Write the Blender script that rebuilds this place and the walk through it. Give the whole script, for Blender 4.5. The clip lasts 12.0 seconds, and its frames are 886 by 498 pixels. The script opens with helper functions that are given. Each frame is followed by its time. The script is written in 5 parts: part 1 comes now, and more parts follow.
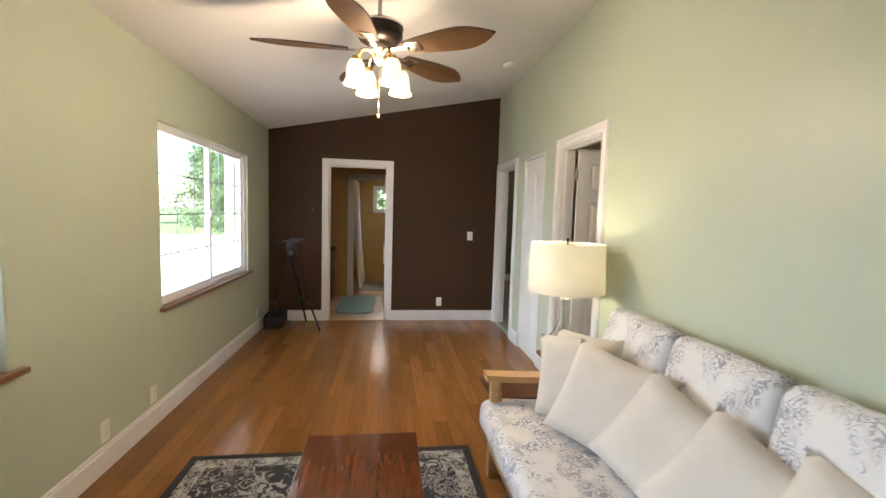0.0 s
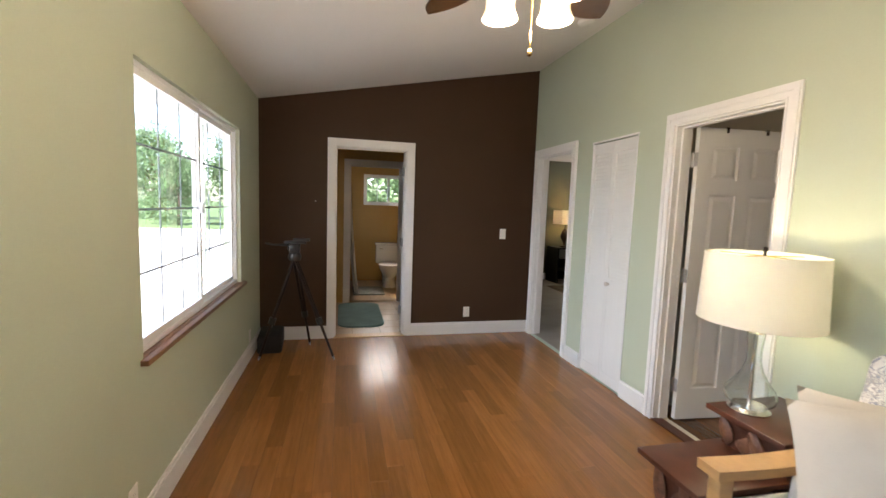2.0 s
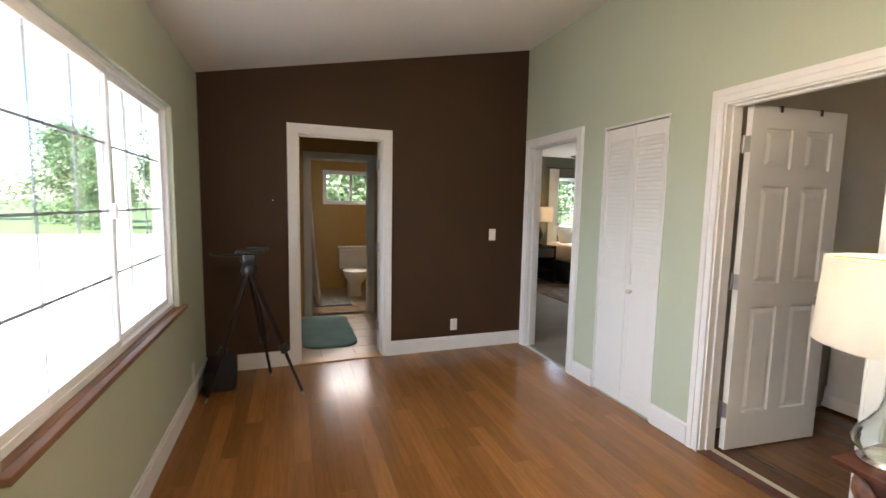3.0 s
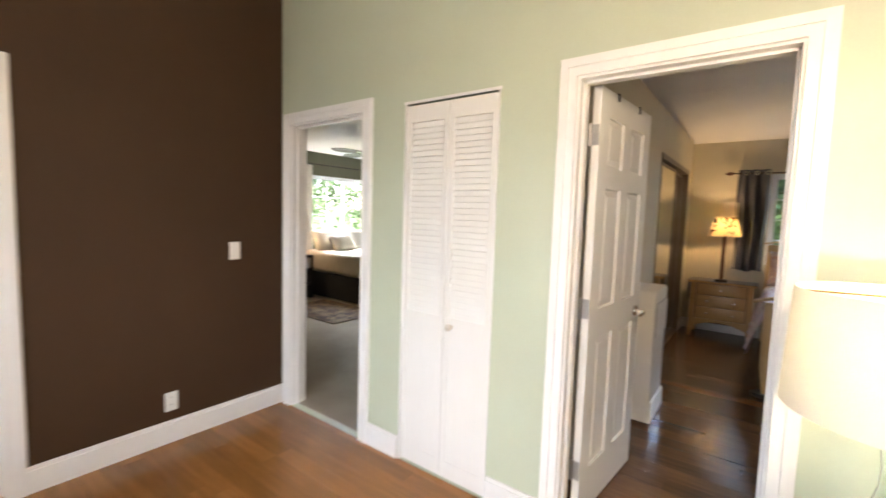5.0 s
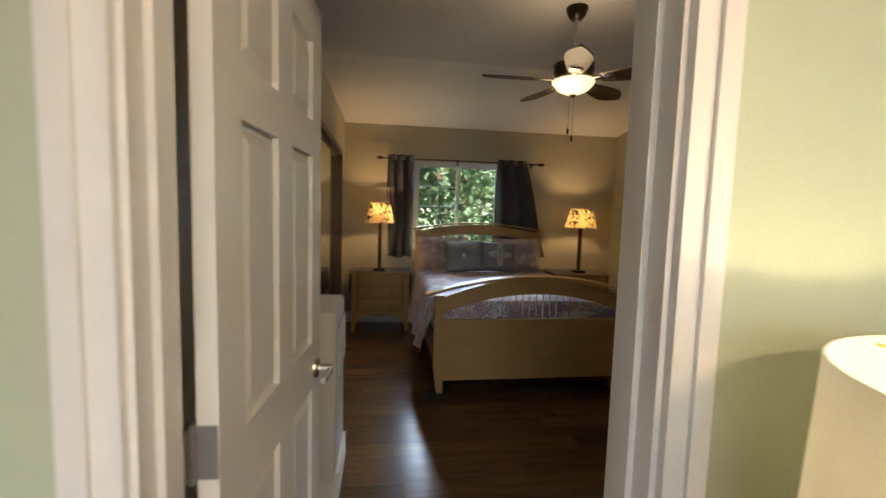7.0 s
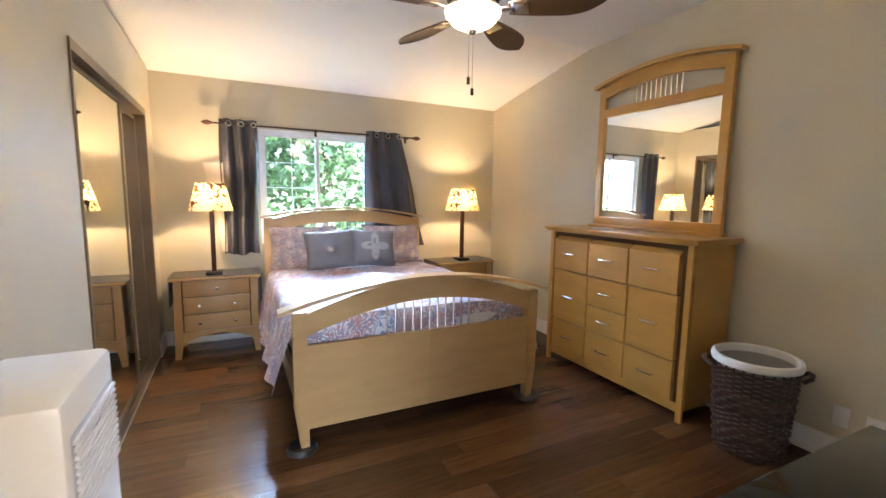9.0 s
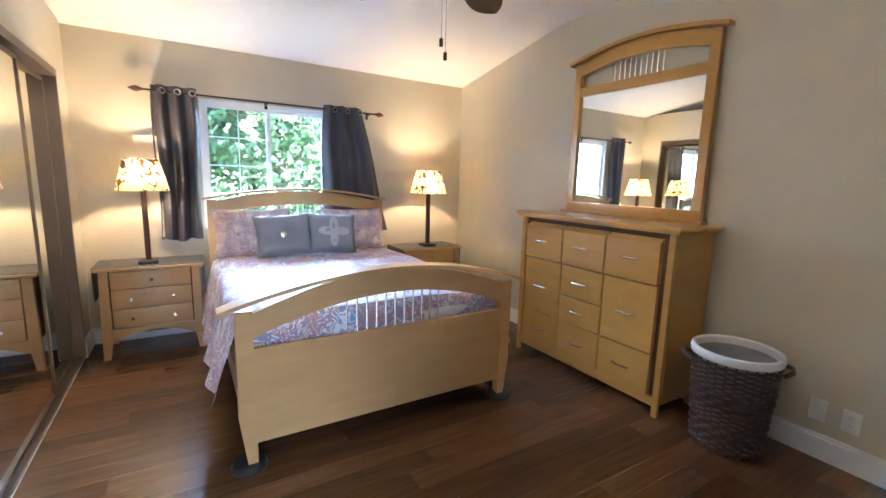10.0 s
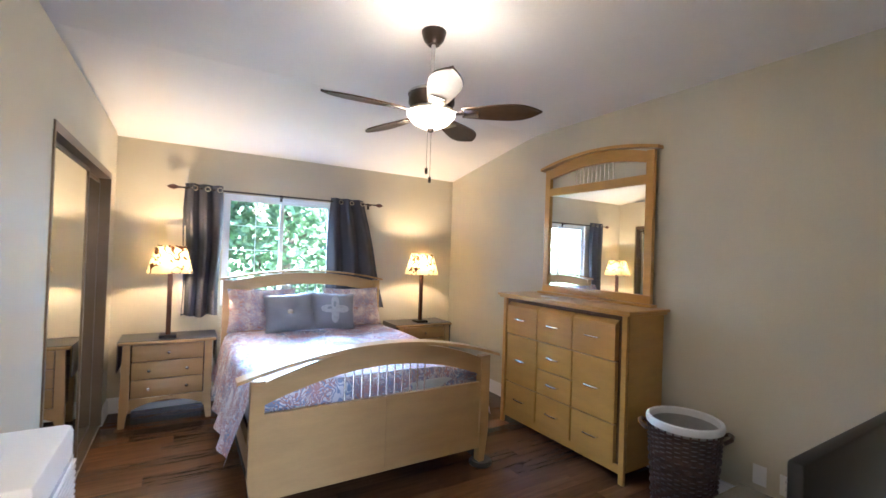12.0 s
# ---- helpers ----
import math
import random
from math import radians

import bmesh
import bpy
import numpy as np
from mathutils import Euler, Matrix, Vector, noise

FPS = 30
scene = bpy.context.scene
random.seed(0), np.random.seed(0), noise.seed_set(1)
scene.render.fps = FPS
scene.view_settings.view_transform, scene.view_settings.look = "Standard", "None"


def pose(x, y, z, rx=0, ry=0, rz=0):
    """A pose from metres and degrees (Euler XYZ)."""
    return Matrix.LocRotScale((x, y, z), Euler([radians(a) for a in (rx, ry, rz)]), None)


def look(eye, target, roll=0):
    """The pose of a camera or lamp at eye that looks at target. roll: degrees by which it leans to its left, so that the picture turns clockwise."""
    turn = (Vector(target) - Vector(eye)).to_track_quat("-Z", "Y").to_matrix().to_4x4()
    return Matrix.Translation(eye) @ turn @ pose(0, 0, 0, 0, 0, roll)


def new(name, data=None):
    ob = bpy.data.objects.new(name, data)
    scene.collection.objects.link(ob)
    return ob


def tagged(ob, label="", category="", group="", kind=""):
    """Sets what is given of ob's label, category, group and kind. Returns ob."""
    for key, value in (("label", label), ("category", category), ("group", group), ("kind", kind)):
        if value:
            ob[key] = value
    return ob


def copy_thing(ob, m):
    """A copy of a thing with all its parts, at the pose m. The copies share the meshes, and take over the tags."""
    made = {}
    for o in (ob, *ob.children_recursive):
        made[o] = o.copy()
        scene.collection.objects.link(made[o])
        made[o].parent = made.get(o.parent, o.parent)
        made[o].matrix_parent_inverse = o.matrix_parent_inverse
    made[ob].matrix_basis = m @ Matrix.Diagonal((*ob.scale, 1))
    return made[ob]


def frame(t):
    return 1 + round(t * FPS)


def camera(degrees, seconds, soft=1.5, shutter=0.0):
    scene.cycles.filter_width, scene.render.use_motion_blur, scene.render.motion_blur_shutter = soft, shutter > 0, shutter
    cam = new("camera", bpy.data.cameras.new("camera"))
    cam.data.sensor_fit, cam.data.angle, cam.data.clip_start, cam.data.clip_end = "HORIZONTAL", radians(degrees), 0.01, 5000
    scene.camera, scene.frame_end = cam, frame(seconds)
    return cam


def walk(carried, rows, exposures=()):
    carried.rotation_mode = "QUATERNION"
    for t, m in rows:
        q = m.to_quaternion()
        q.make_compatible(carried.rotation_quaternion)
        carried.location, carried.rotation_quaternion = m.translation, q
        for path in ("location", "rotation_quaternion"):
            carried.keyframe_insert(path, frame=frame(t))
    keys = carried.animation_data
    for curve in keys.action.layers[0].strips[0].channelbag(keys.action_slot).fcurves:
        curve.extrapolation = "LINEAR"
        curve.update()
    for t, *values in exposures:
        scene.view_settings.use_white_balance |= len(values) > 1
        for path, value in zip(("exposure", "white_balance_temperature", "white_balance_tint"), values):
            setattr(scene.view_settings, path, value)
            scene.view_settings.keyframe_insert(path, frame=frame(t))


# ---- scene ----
cam = camera(92.0, 12.0, shutter=0.4)
PATH = [
    (0, (0.007, 0.042, 1.436), (0.265, 2.02, 1.272), 1.7),
    (0.5, (-0.177, 0.288, 1.418), (0.158, 2.254, 1.239), 1.9),
    (1, (-0.341, 0.548, 1.42), (0.022, 2.508, 1.231), 2.9),
    (1.5, (-0.562, 0.807, 1.445), (-0.144, 2.757, 1.26), 2.0),
    (2, (-0.681, 1.108, 1.432), (-0.22, 3.048, 1.236), 2.0),
    (2.5, (-0.76, 1.442, 1.425), (-0.226, 3.363, 1.224), 2.0),
    (2.7, (-0.815, 1.586, 1.421), (-0.232, 3.493, 1.221), 1.6),
    (4.5, (-0.606, 2.741, 1.436), (0.723, 4.225, 1.256), 1.4),
    (5, (-0.336, 2.91, 1.432), (1.263, 4.101, 1.27), 1.8),
    (5.5, (-0.035, 3.069, 1.43), (1.816, 3.812, 1.279), 2.7),
    (6, (0.27, 3.19, 1.42), (2.242, 3.483, 1.278), 2.4),
    (6.5, (0.61, 3.222, 1.415), (2.602, 3.242, 1.261), 2.7),
    (7, (0.890, 3.258, 1.421), (2.864, 2.975, 1.247), 1.7),
    (7.5, (1.145, 3.283, 1.415), (3.065, 2.752, 1.225), 1.3),
    (9.3, (1.834, 3.077, 1.408), (3.589, 2.154, 1.146), 1.1),
    (9.5, (1.905, 3.062, 1.414), (3.637, 2.103, 1.133), 1.4),
    (10, (1.973, 3.017, 1.404), (3.662, 1.994, 1.09), 1.6),
    (10.5, (1.958, 3.02, 1.412), (3.625, 1.966, 1.082), 1.7),
    (11, (1.836, 3.106, 1.455), (3.492, 2.011, 1.205), 2.1),
    (11.5, (1.694, 3.17, 1.498), (3.351, 2.052, 1.433), 2.3),
    (12, (1.543, 3.185, 1.517), (3.255, 2.152, 1.54), 2.0),
]
EXPOSURES = [(0, 2.72, 6250, 14), (2.7, 2.6, 6250, 15), (4.5, 3.5, 6900, 17), (5.5, 2.75, 6250, 13), (6.5, 2.2, 6500, 11), (7.5, 3.05, 7100, 13), (9.3, 4.75, 5350, 15), (10.5, 4.72, 5080, 15), (12, 4.65, 5020, 15)]
walk(cam, [(t, look(eye, target, roll)) for t, eye, target, roll in PATH], EXPOSURES)

# ---- world, sun and daylight ----
world = bpy.data.worlds.new("sky")
scene.world = world
world.use_nodes = True
wn = world.node_tree
sky = wn.nodes.new("ShaderNodeTexSky")
sky.sky_type, sky.sun_disc = "NISHITA", False
sky.sun_elevation, sky.sun_rotation = radians(49.5), radians(202.6)
wn.nodes["Background"].inputs[1].default_value = 0.15
wn.links.new(sky.outputs[0], wn.nodes["Background"].inputs[0])


LAMP_SCALE = 0.19


def lamp(name, kind, m, energy, color, size=0.1, size_y=0.0):
    data = bpy.data.lights.new(name, kind)
    data.energy, data.color = energy * (1.0 if kind == "SUN" else LAMP_SCALE), color
    if kind == "AREA":
        data.shape, data.size, data.size_y = "RECTANGLE", size, size_y
    elif kind == "SUN":
        data.angle = size
    else:
        data.shadow_soft_size = size
    ob = new(name, data)
    ob.matrix_world = m
    return ob


SUN_DIR = Vector((-0.25, -0.60, 0.76))
lamp("sun", "SUN", look(SUN_DIR * 30, (0, 0, 0)), 5.0, (1.0, 0.95, 0.88), radians(0.5))
DAY = (0.80, 0.90, 1.0)
lamp("skylight_living", "AREA", look((-7.0, 3.0, 3.3), (-1.5, 3.0, 1.5)), 560, DAY, 8.0, 3.0)
lamp("skylight_bedroom", "AREA", look((9.0, 2.3, 3.6), (6.4, 2.3, 1.4)), 680, (0.62, 0.80, 1.0), 3.0, 2.4)
lamp("skylight_guest", "AREA", look((5.0, 12.0, 3.6), (5.0, 9.3, 1.4)), 1700, DAY, 3.0, 2.4)
lamp("skylight_bath", "AREA", look((0.2, 11.5, 3.6), (0.2, 9.3, 1.7)), 420, (1.0, 0.9, 0.76), 2.4, 2.0)
WARM = (1.0, 0.66, 0.32)


# ---- materials ----
def mat(name, color, rough=0.6, metal=0.0, vary=0.12, scale=6.0, stretch=(1, 1, 1), bump=0.1, fine=60.0, random_tone=0.0, spec=0.5, coat=0.0):
    """A principled surface with broad stains, fine grain, bump and, for pieces, a tone of its own."""
    m = bpy.data.materials.new(name)
    m.use_nodes = True
    nt = m.node_tree
    n, l = nt.nodes, nt.links
    b = n["Principled BSDF"]
    b.inputs["Roughness"].default_value = rough
    b.inputs["Metallic"].default_value = metal
    b.inputs["Specular IOR Level"].default_value = spec
    b.inputs["Coat Weight"].default_value = coat
    geo = n.new("ShaderNodeNewGeometry")
    info = n.new("ShaderNodeObjectInfo")
    mul = n.new("ShaderNodeVectorMath")
    mul.operation = "MULTIPLY_ADD"
    mul.inputs[1].default_value = stretch
    shift = n.new("ShaderNodeVectorMath")
    shift.operation = "SCALE"
    shift.inputs[0].default_value = (37.0, 19.0, 53.0)
    l.new(info.outputs["Random"], shift.inputs["Scale"])
    l.new(geo.outputs["Position"], mul.inputs[0])
    if random_tone:
        l.new(shift.outputs[0], mul.inputs[2])
    else:
        mul.inputs[2].default_value = (0, 0, 0)
    big = n.new("ShaderNodeTexNoise")
    big.inputs["Scale"].default_value, big.inputs["Detail"].default_value = scale, 4
    small = n.new("ShaderNodeTexNoise")
    small.inputs["Scale"].default_value, small.inputs["Detail"].default_value = fine, 3
    l.new(mul.outputs[0], big.inputs["Vector"])
    l.new(mul.outputs[0], small.inputs["Vector"])
    add = n.new("ShaderNodeMath")
    add.operation = "MULTIPLY_ADD"
    add.inputs[1].default_value = 0.45
    l.new(small.outputs["Fac"], add.inputs[0])
    l.new(big.outputs["Fac"], add.inputs[2])
    tone = n.new("ShaderNodeMapRange")
    tone.inputs["From Min"].default_value, tone.inputs["From Max"].default_value = 0.45, 1.0
    tone.inputs["To Min"].default_value, tone.inputs["To Max"].default_value = 1 - vary, 1 + vary
    l.new(add.outputs[0], tone.inputs["Value"])
    last = tone.outputs[0]
    if random_tone:
        rt = n.new("ShaderNodeMapRange")
        rt.inputs["To Min"].default_value, rt.inputs["To Max"].default_value = 1 - random_tone, 1 + random_tone
        l.new(info.outputs["Random"], rt.inputs["Value"])
        prod = n.new("ShaderNodeMath")
        prod.operation = "MULTIPLY"
        l.new(last, prod.inputs[0])
        l.new(rt.outputs[0], prod.inputs[1])
        last = prod.outputs[0]
    col = n.new("ShaderNodeVectorMath")
    col.operation = "SCALE"
    col.inputs[0].default_value = color
    l.new(last, col.inputs["Scale"])
    l.new(col.outputs[0], b.inputs["Base Color"])
    if bump:
        bp = n.new("ShaderNodeBump")
        bp.inputs["Strength"].default_value, bp.inputs["Distance"].default_value = bump, 0.004
        l.new(small.outputs["Fac"], bp.inputs["Height"])
        l.new(bp.outputs[0], b.inputs["Normal"])
    return m


def pattern(name, base, inks, scale, rough=0.85, warp=0.6, lines=9.0, cut=0.56, spread=0.06):
    """A printed cloth: curling sprays of one or more inks on a plain ground."""
    m = mat(name, base, rough, vary=0.05, bump=0.3, fine=220)
    nt = m.node_tree
    n, l = nt.nodes, nt.links
    b = n["Principled BSDF"]
    ground = b.inputs["Base Color"].links[0].from_socket
    co = n.new("ShaderNodeTexCoord")
    wob = n.new("ShaderNodeTexNoise")
    wob.inputs["Scale"].default_value, wob.inputs["Detail"].default_value = scale * 1.3, 2
    l.new(co.outputs["Object"], wob.inputs["Vector"])
    mix = n.new("ShaderNodeVectorMath")
    mix.operation = "MULTIPLY_ADD"
    mix.inputs[1].default_value = (warp, warp, warp)
    l.new(wob.outputs["Color"], mix.inputs[0])
    l.new(co.outputs["Object"], mix.inputs[2])
    last = ground
    for i, ink in enumerate(inks):
        vor = n.new("ShaderNodeTexVoronoi")
        vor.inputs["Scale"].default_value = scale * (1.0 + 0.45 * i)
        l.new(mix.outputs[0], vor.inputs["Vector"])
        wave = n.new("ShaderNodeMath")
        wave.operation = "SINE"
        ph = n.new("ShaderNodeMath")
        ph.operation = "MULTIPLY_ADD"
        ph.inputs[1].default_value, ph.inputs[2].default_value = lines * (2.4 + i), 1.7 * i
        l.new(vor.outputs["Distance"], ph.inputs[0])
        l.new(ph.outputs[0], wave.inputs[0])
        mask = n.new("ShaderNodeTexNoise")
        mask.inputs["Scale"].default_value, mask.inputs["Detail"].default_value = scale * 0.8 + i, 3
        l.new(co.outputs["Object"], mask.inputs["Vector"])
        both = n.new("ShaderNodeMath")
        both.operation = "MULTIPLY_ADD"
        both.inputs[1].default_value = 0.16
        l.new(wave.outputs[0], both.inputs[0])
        l.new(mask.outputs["Fac"], both.inputs[2])
        edge = n.new("ShaderNodeMapRange")
        edge.inputs["From Min"].default_value, edge.inputs["From Max"].default_value = cut, cut + spread
        l.new(both.outputs[0], edge.inputs["Value"])
        mx = n.new("ShaderNodeMix")
        mx.data_type = "RGBA"
        l.new(edge.outputs[0], mx.inputs[0])
        l.new(last, mx.inputs[6])
        mx.inputs[7].default_value = (*ink, 1)
        last = mx.outputs[2]
    l.new(last, b.inputs["Base Color"])
    return m


def glass(name, color=(1, 1, 1), rough=0.0):
    m = bpy.data.materials.new(name)
    m.use_nodes = True
    b = m.node_tree.nodes["Principled BSDF"]
    b.inputs["Base Color"].default_value = (*color, 1)
    b.inputs["Transmission Weight"].default_value = 1.0
    b.inputs["Roughness"].default_value, b.inputs["IOR"].default_value = rough, 1.45
    return m


def glowing(name, color, strength):
    m = mat(name, (0.9, 0.85, 0.75), 0.4, bump=0, vary=0.04)
    b = m.node_tree.nodes["Principled BSDF"]
    b.inputs["Emission Color"].default_value = (*color, 1)
    b.inputs["Emission Strength"].default_value = strength
    return m


def shade_cloth(name, through_amount, m=None, color=(0.85, 0.78, 0.62)):
    m = m or mat(name, color, 0.9, vary=0.05, bump=0.3, fine=300)
    nt = m.node_tree
    b = nt.nodes["Principled BSDF"]
    out = nt.nodes["Material Output"]
    tr = nt.nodes.new("ShaderNodeBsdfTranslucent")
    mx = nt.nodes.new("ShaderNodeMixShader")
    mx.inputs[0].default_value = through_amount
    nt.links.new(b.inputs["Base Color"].links[0].from_socket, tr.inputs["Color"])
    nt.links.new(b.outputs[0], mx.inputs[1])
    nt.links.new(tr.outputs[0], mx.inputs[2])
    nt.links.new(mx.outputs[0], out.inputs["Surface"])
    return m


M_GREEN = mat("sage_paint", (0.50, 0.55, 0.42), 0.42, vary=0.05, scale=1.2, bump=0.12, fine=140)
M_DARK = mat("brown_paint", (0.058, 0.030, 0.015), 0.6, spec=0.25, vary=0.1, scale=1.5, bump=0.12, fine=140)
M_TAN = mat("ochre_paint", (0.52, 0.33, 0.11), 0.5, vary=0.07, scale=1.5, bump=0.12, fine=140)
M_BEIGE = mat("beige_paint", (0.56, 0.51, 0.38), 0.5, vary=0.05, scale=1.2, bump=0.12, fine=140)
M_OLIVE = mat("olive_paint", (0.13, 0.13, 0.08), 0.5, vary=0.07, scale=1.2, bump=0.12, fine=140)
M_CEIL = mat("ceiling_paint", (0.82, 0.80, 0.77), 0.7, vary=0.04, scale=1.0, bump=0.25, fine=90)
M_TRIM = mat("white_trim_paint", (0.80, 0.79, 0.77), 0.32, vary=0.03, scale=5, bump=0.05, fine=40)
M_DOOR = mat("white_door_paint", (0.78, 0.77, 0.73), 0.35, vary=0.03, scale=5, stretch=(1, 1, 0.15), bump=0.08, fine=90)
M_VINYL = mat("white_vinyl", (0.82, 0.83, 0.84), 0.3, vary=0.02, bump=0)
M_MUNTIN = mat("grey_muntin", (0.30, 0.34, 0.36), 0.4, vary=0.04, bump=0)
M_GLASS = glass("window_glass")
M_LAMPGLASS = glass("pale_green_glass", (0.95, 0.985, 0.97))
M_BAMBOO = mat("bamboo_floor", (0.27, 0.118, 0.033), 0.2, vary=0.18, scale=5, stretch=(9, 0.6, 1), bump=0.04, fine=26, random_tone=0.2)
M_WALNUT = mat("brown_laminate", (0.112, 0.055, 0.023), 0.22, vary=0.3, scale=4, stretch=(10, 0.7, 1), bump=0.05, fine=24, random_tone=0.3)
M_SUB = mat("floor_joint", (0.05, 0.025, 0.012), 0.7)
M_CARPET = mat("beige_carpet", (0.36, 0.32, 0.26), 0.95, vary=0.12, scale=3, bump=0.9, fine=260, spec=0.1)
M_TILE = mat("tan_floor_tile", (0.42, 0.29, 0.16), 0.3, vary=0.15, scale=4, bump=0.05, random_tone=0.08)
M_GROUT = mat("tile_grout", (0.3, 0.22, 0.14), 0.9)
M_OAK = mat("honey_oak", (0.50, 0.29, 0.115), 0.35, vary=0.14, scale=5, stretch=(1.2, 1.2, 8), bump=0.05, fine=30)
M_SILL = mat("brown_sill_wood", (0.20, 0.10, 0.05), 0.35, vary=0.25, scale=6, stretch=(4, 1, 1), bump=0.05, fine=30)
# Maple darkened: the shade in the drawer gaps is put into the colour.
M_GAPSHADE = mat("maple_gap_shade", (0.09, 0.04, 0.014), 0.7, vary=0.1, bump=0)
M_TRIPOD = mat("blackened_wood", (0.022, 0.013, 0.010), 0.55, vary=0.3, bump=0.1, spec=0.2)
M_MAPLE = mat("maple_veneer", (0.45, 0.28, 0.112), 0.33, vary=0.08, scale=4, stretch=(1, 1, 5), bump=0.03, fine=30)
M_DRES = mat("golden_maple", (0.50, 0.275, 0.06), 0.3, vary=0.09, scale=4, stretch=(1, 1, 5), bump=0.03, fine=30)
M_REDWOOD = mat("reddish_hardwood", (0.12, 0.038, 0.014), 0.22, vary=0.42, scale=7, stretch=(12, 0.9, 3), bump=0.04, fine=22, coat=0.3)
M_MAHOG = mat("dark_mahogany", (0.085, 0.028, 0.014), 0.3, vary=0.3, scale=6, stretch=(2, 2, 2), bump=0.05, fine=40)
M_CARVED = mat("carved_brown_wood", (0.16, 0.07, 0.035), 0.45, vary=0.5, scale=25, bump=0.6, fine=90)
M_BLADE = mat("dark_walnut_blade", (0.075, 0.040, 0.016), 0.35, vary=0.25, scale=8, stretch=(3, 3, 1), bump=0.15, fine=80)
M_BRONZE = mat("oiled_bronze", (0.035, 0.024, 0.018), 0.35, metal=0.6, vary=0.2, bump=0.05)
M_NICKEL = mat("brushed_nickel", (0.74, 0.71, 0.66), 0.25, metal=1.0, vary=0.08, bump=0.02)
M_BRASS = mat("polished_brass", (0.72, 0.50, 0.20), 0.22, metal=1.0, vary=0.08, bump=0.02)
M_STEEL = mat("grey_steel", (0.42, 0.42, 0.42), 0.35, metal=0.8, vary=0.1, bump=0.02)
M_BLACK = mat("black_plastic", (0.014, 0.013, 0.013), 0.4, vary=0.15, bump=0.05)
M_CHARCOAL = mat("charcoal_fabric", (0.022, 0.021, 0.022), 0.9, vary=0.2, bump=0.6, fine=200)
M_BLACKGLASS = mat("black_glass", (0.012, 0.014, 0.013), 0.06, vary=0.05, bump=0)
M_PLATE = mat("white_plastic", (0.80, 0.79, 0.75), 0.35, vary=0.02, bump=0)
M_SOCKET = mat("socket_slot", (0.12, 0.11, 0.1), 0.5, vary=0.02, bump=0)
M_IVORY = mat("ivory_linen", (0.62, 0.575, 0.50), 0.9, vary=0.05, scale=8, bump=0.5, fine=260, spec=0.2)
M_WHITECLOTH = mat("white_cloth", (0.74, 0.74, 0.72), 0.9, vary=0.05, scale=6, bump=0.4, fine=160, spec=0.2)
# Liner cloth greyed below the white rim: the basket's inner shade as colour.
M_LINERSHADE = mat("shaded_liner_cloth", (0.36, 0.35, 0.33), 0.9, vary=0.1, scale=6, bump=0.4, fine=120, spec=0.1)
M_GREYCLOTH = mat("grey_satin", (0.24, 0.25, 0.275), 0.55, vary=0.08, scale=6, bump=0.3, fine=200)
M_SILVERCLOTH = mat("silver_embroidery", (0.42, 0.42, 0.43), 0.5, vary=0.15, scale=40, bump=0.6, fine=200)
M_RUNNER = mat("grey_satin_runner", (0.07, 0.066, 0.064), 0.28, vary=0.1, bump=0.15, fine=180)
M_CURTAIN = mat("charcoal_curtain", (0.060, 0.060, 0.072), 0.5, vary=0.12, scale=4, stretch=(1, 1, 0.3), bump=0.25, fine=180)
M_LINING = mat("curtain_lining", (0.62, 0.56, 0.46), 0.8, vary=0.05, bump=0.2, fine=160)
M_SOFA = pattern("toile_floral_cotton", (0.66, 0.645, 0.615), [(0.27, 0.29, 0.35), (0.34, 0.33, 0.34)], 8.5, warp=0.32, lines=11, cut=0.615, spread=0.05)
M_PAISLEY = pattern("paisley_cotton", (0.72, 0.71, 0.75), [(0.24, 0.30, 0.46), (0.44, 0.25, 0.24)], 7.5, warp=0.22, lines=12, cut=0.515, spread=0.04)
M_SHAM = pattern("paisley_sham", (0.66, 0.57, 0.50), [(0.42, 0.20, 0.16), (0.30, 0.30, 0.40)], 12.0, warp=0.18, lines=12, cut=0.50, spread=0.05)
M_RUG = pattern("black_floral_rug", (0.030, 0.030, 0.034), [(0.36, 0.35, 0.32), (0.22, 0.22, 0.22)], 6.0, 0.95, warp=0.35, lines=8, cut=0.585, spread=0.03)
M_RUGEDGE = pattern("cream_rug_border", (0.42, 0.41, 0.37), [(0.04, 0.04, 0.045)], 16.0, 0.95, warp=0.2, lines=9, cut=0.52, spread=0.04)
M_GUESTRUG = pattern("brown_rug", (0.10, 0.06, 0.035), [(0.30, 0.22, 0.12), (0.03, 0.02, 0.02)], 8.0, 0.95, cut=0.53)
M_TEAL = mat("teal_bath_mat", (0.16, 0.27, 0.26), 0.95, vary=0.15, scale=5, bump=1.0, fine=150)
M_GREYMAT = pattern("mottled_bath_mat", (0.30, 0.31, 0.28), [(0.13, 0.14, 0.12)], 14.0, 0.95, cut=0.5)
M_CERAMIC = mat("white_ceramic", (0.78, 0.77, 0.73), 0.12, vary=0.02, bump=0)
M_MIRROR = mat("mirror_silver", (0.86, 0.88, 0.86), 0.0, metal=1.0, vary=0.0, bump=0)
M_CLOSETFRAME = mat("bronze_aluminium", (0.15, 0.11, 0.075), 0.35, metal=0.5, vary=0.08, bump=0.02)
M_WICKER = mat("dark_wicker", (0.075, 0.043, 0.030), 0.36, vary=0.4, scale=30, bump=0.3, fine=150, random_tone=0.3)
M_GLOBE = glowing("lit_frosted_glass", (1.0, 0.70, 0.32), 0.3)
M_BOWL = glowing("lit_frosted_bowl", (1.0, 0.74, 0.38), 0.32)
M_SHADE = shade_cloth("white_drum_shade", 0.35, color=(0.82, 0.80, 0.74))
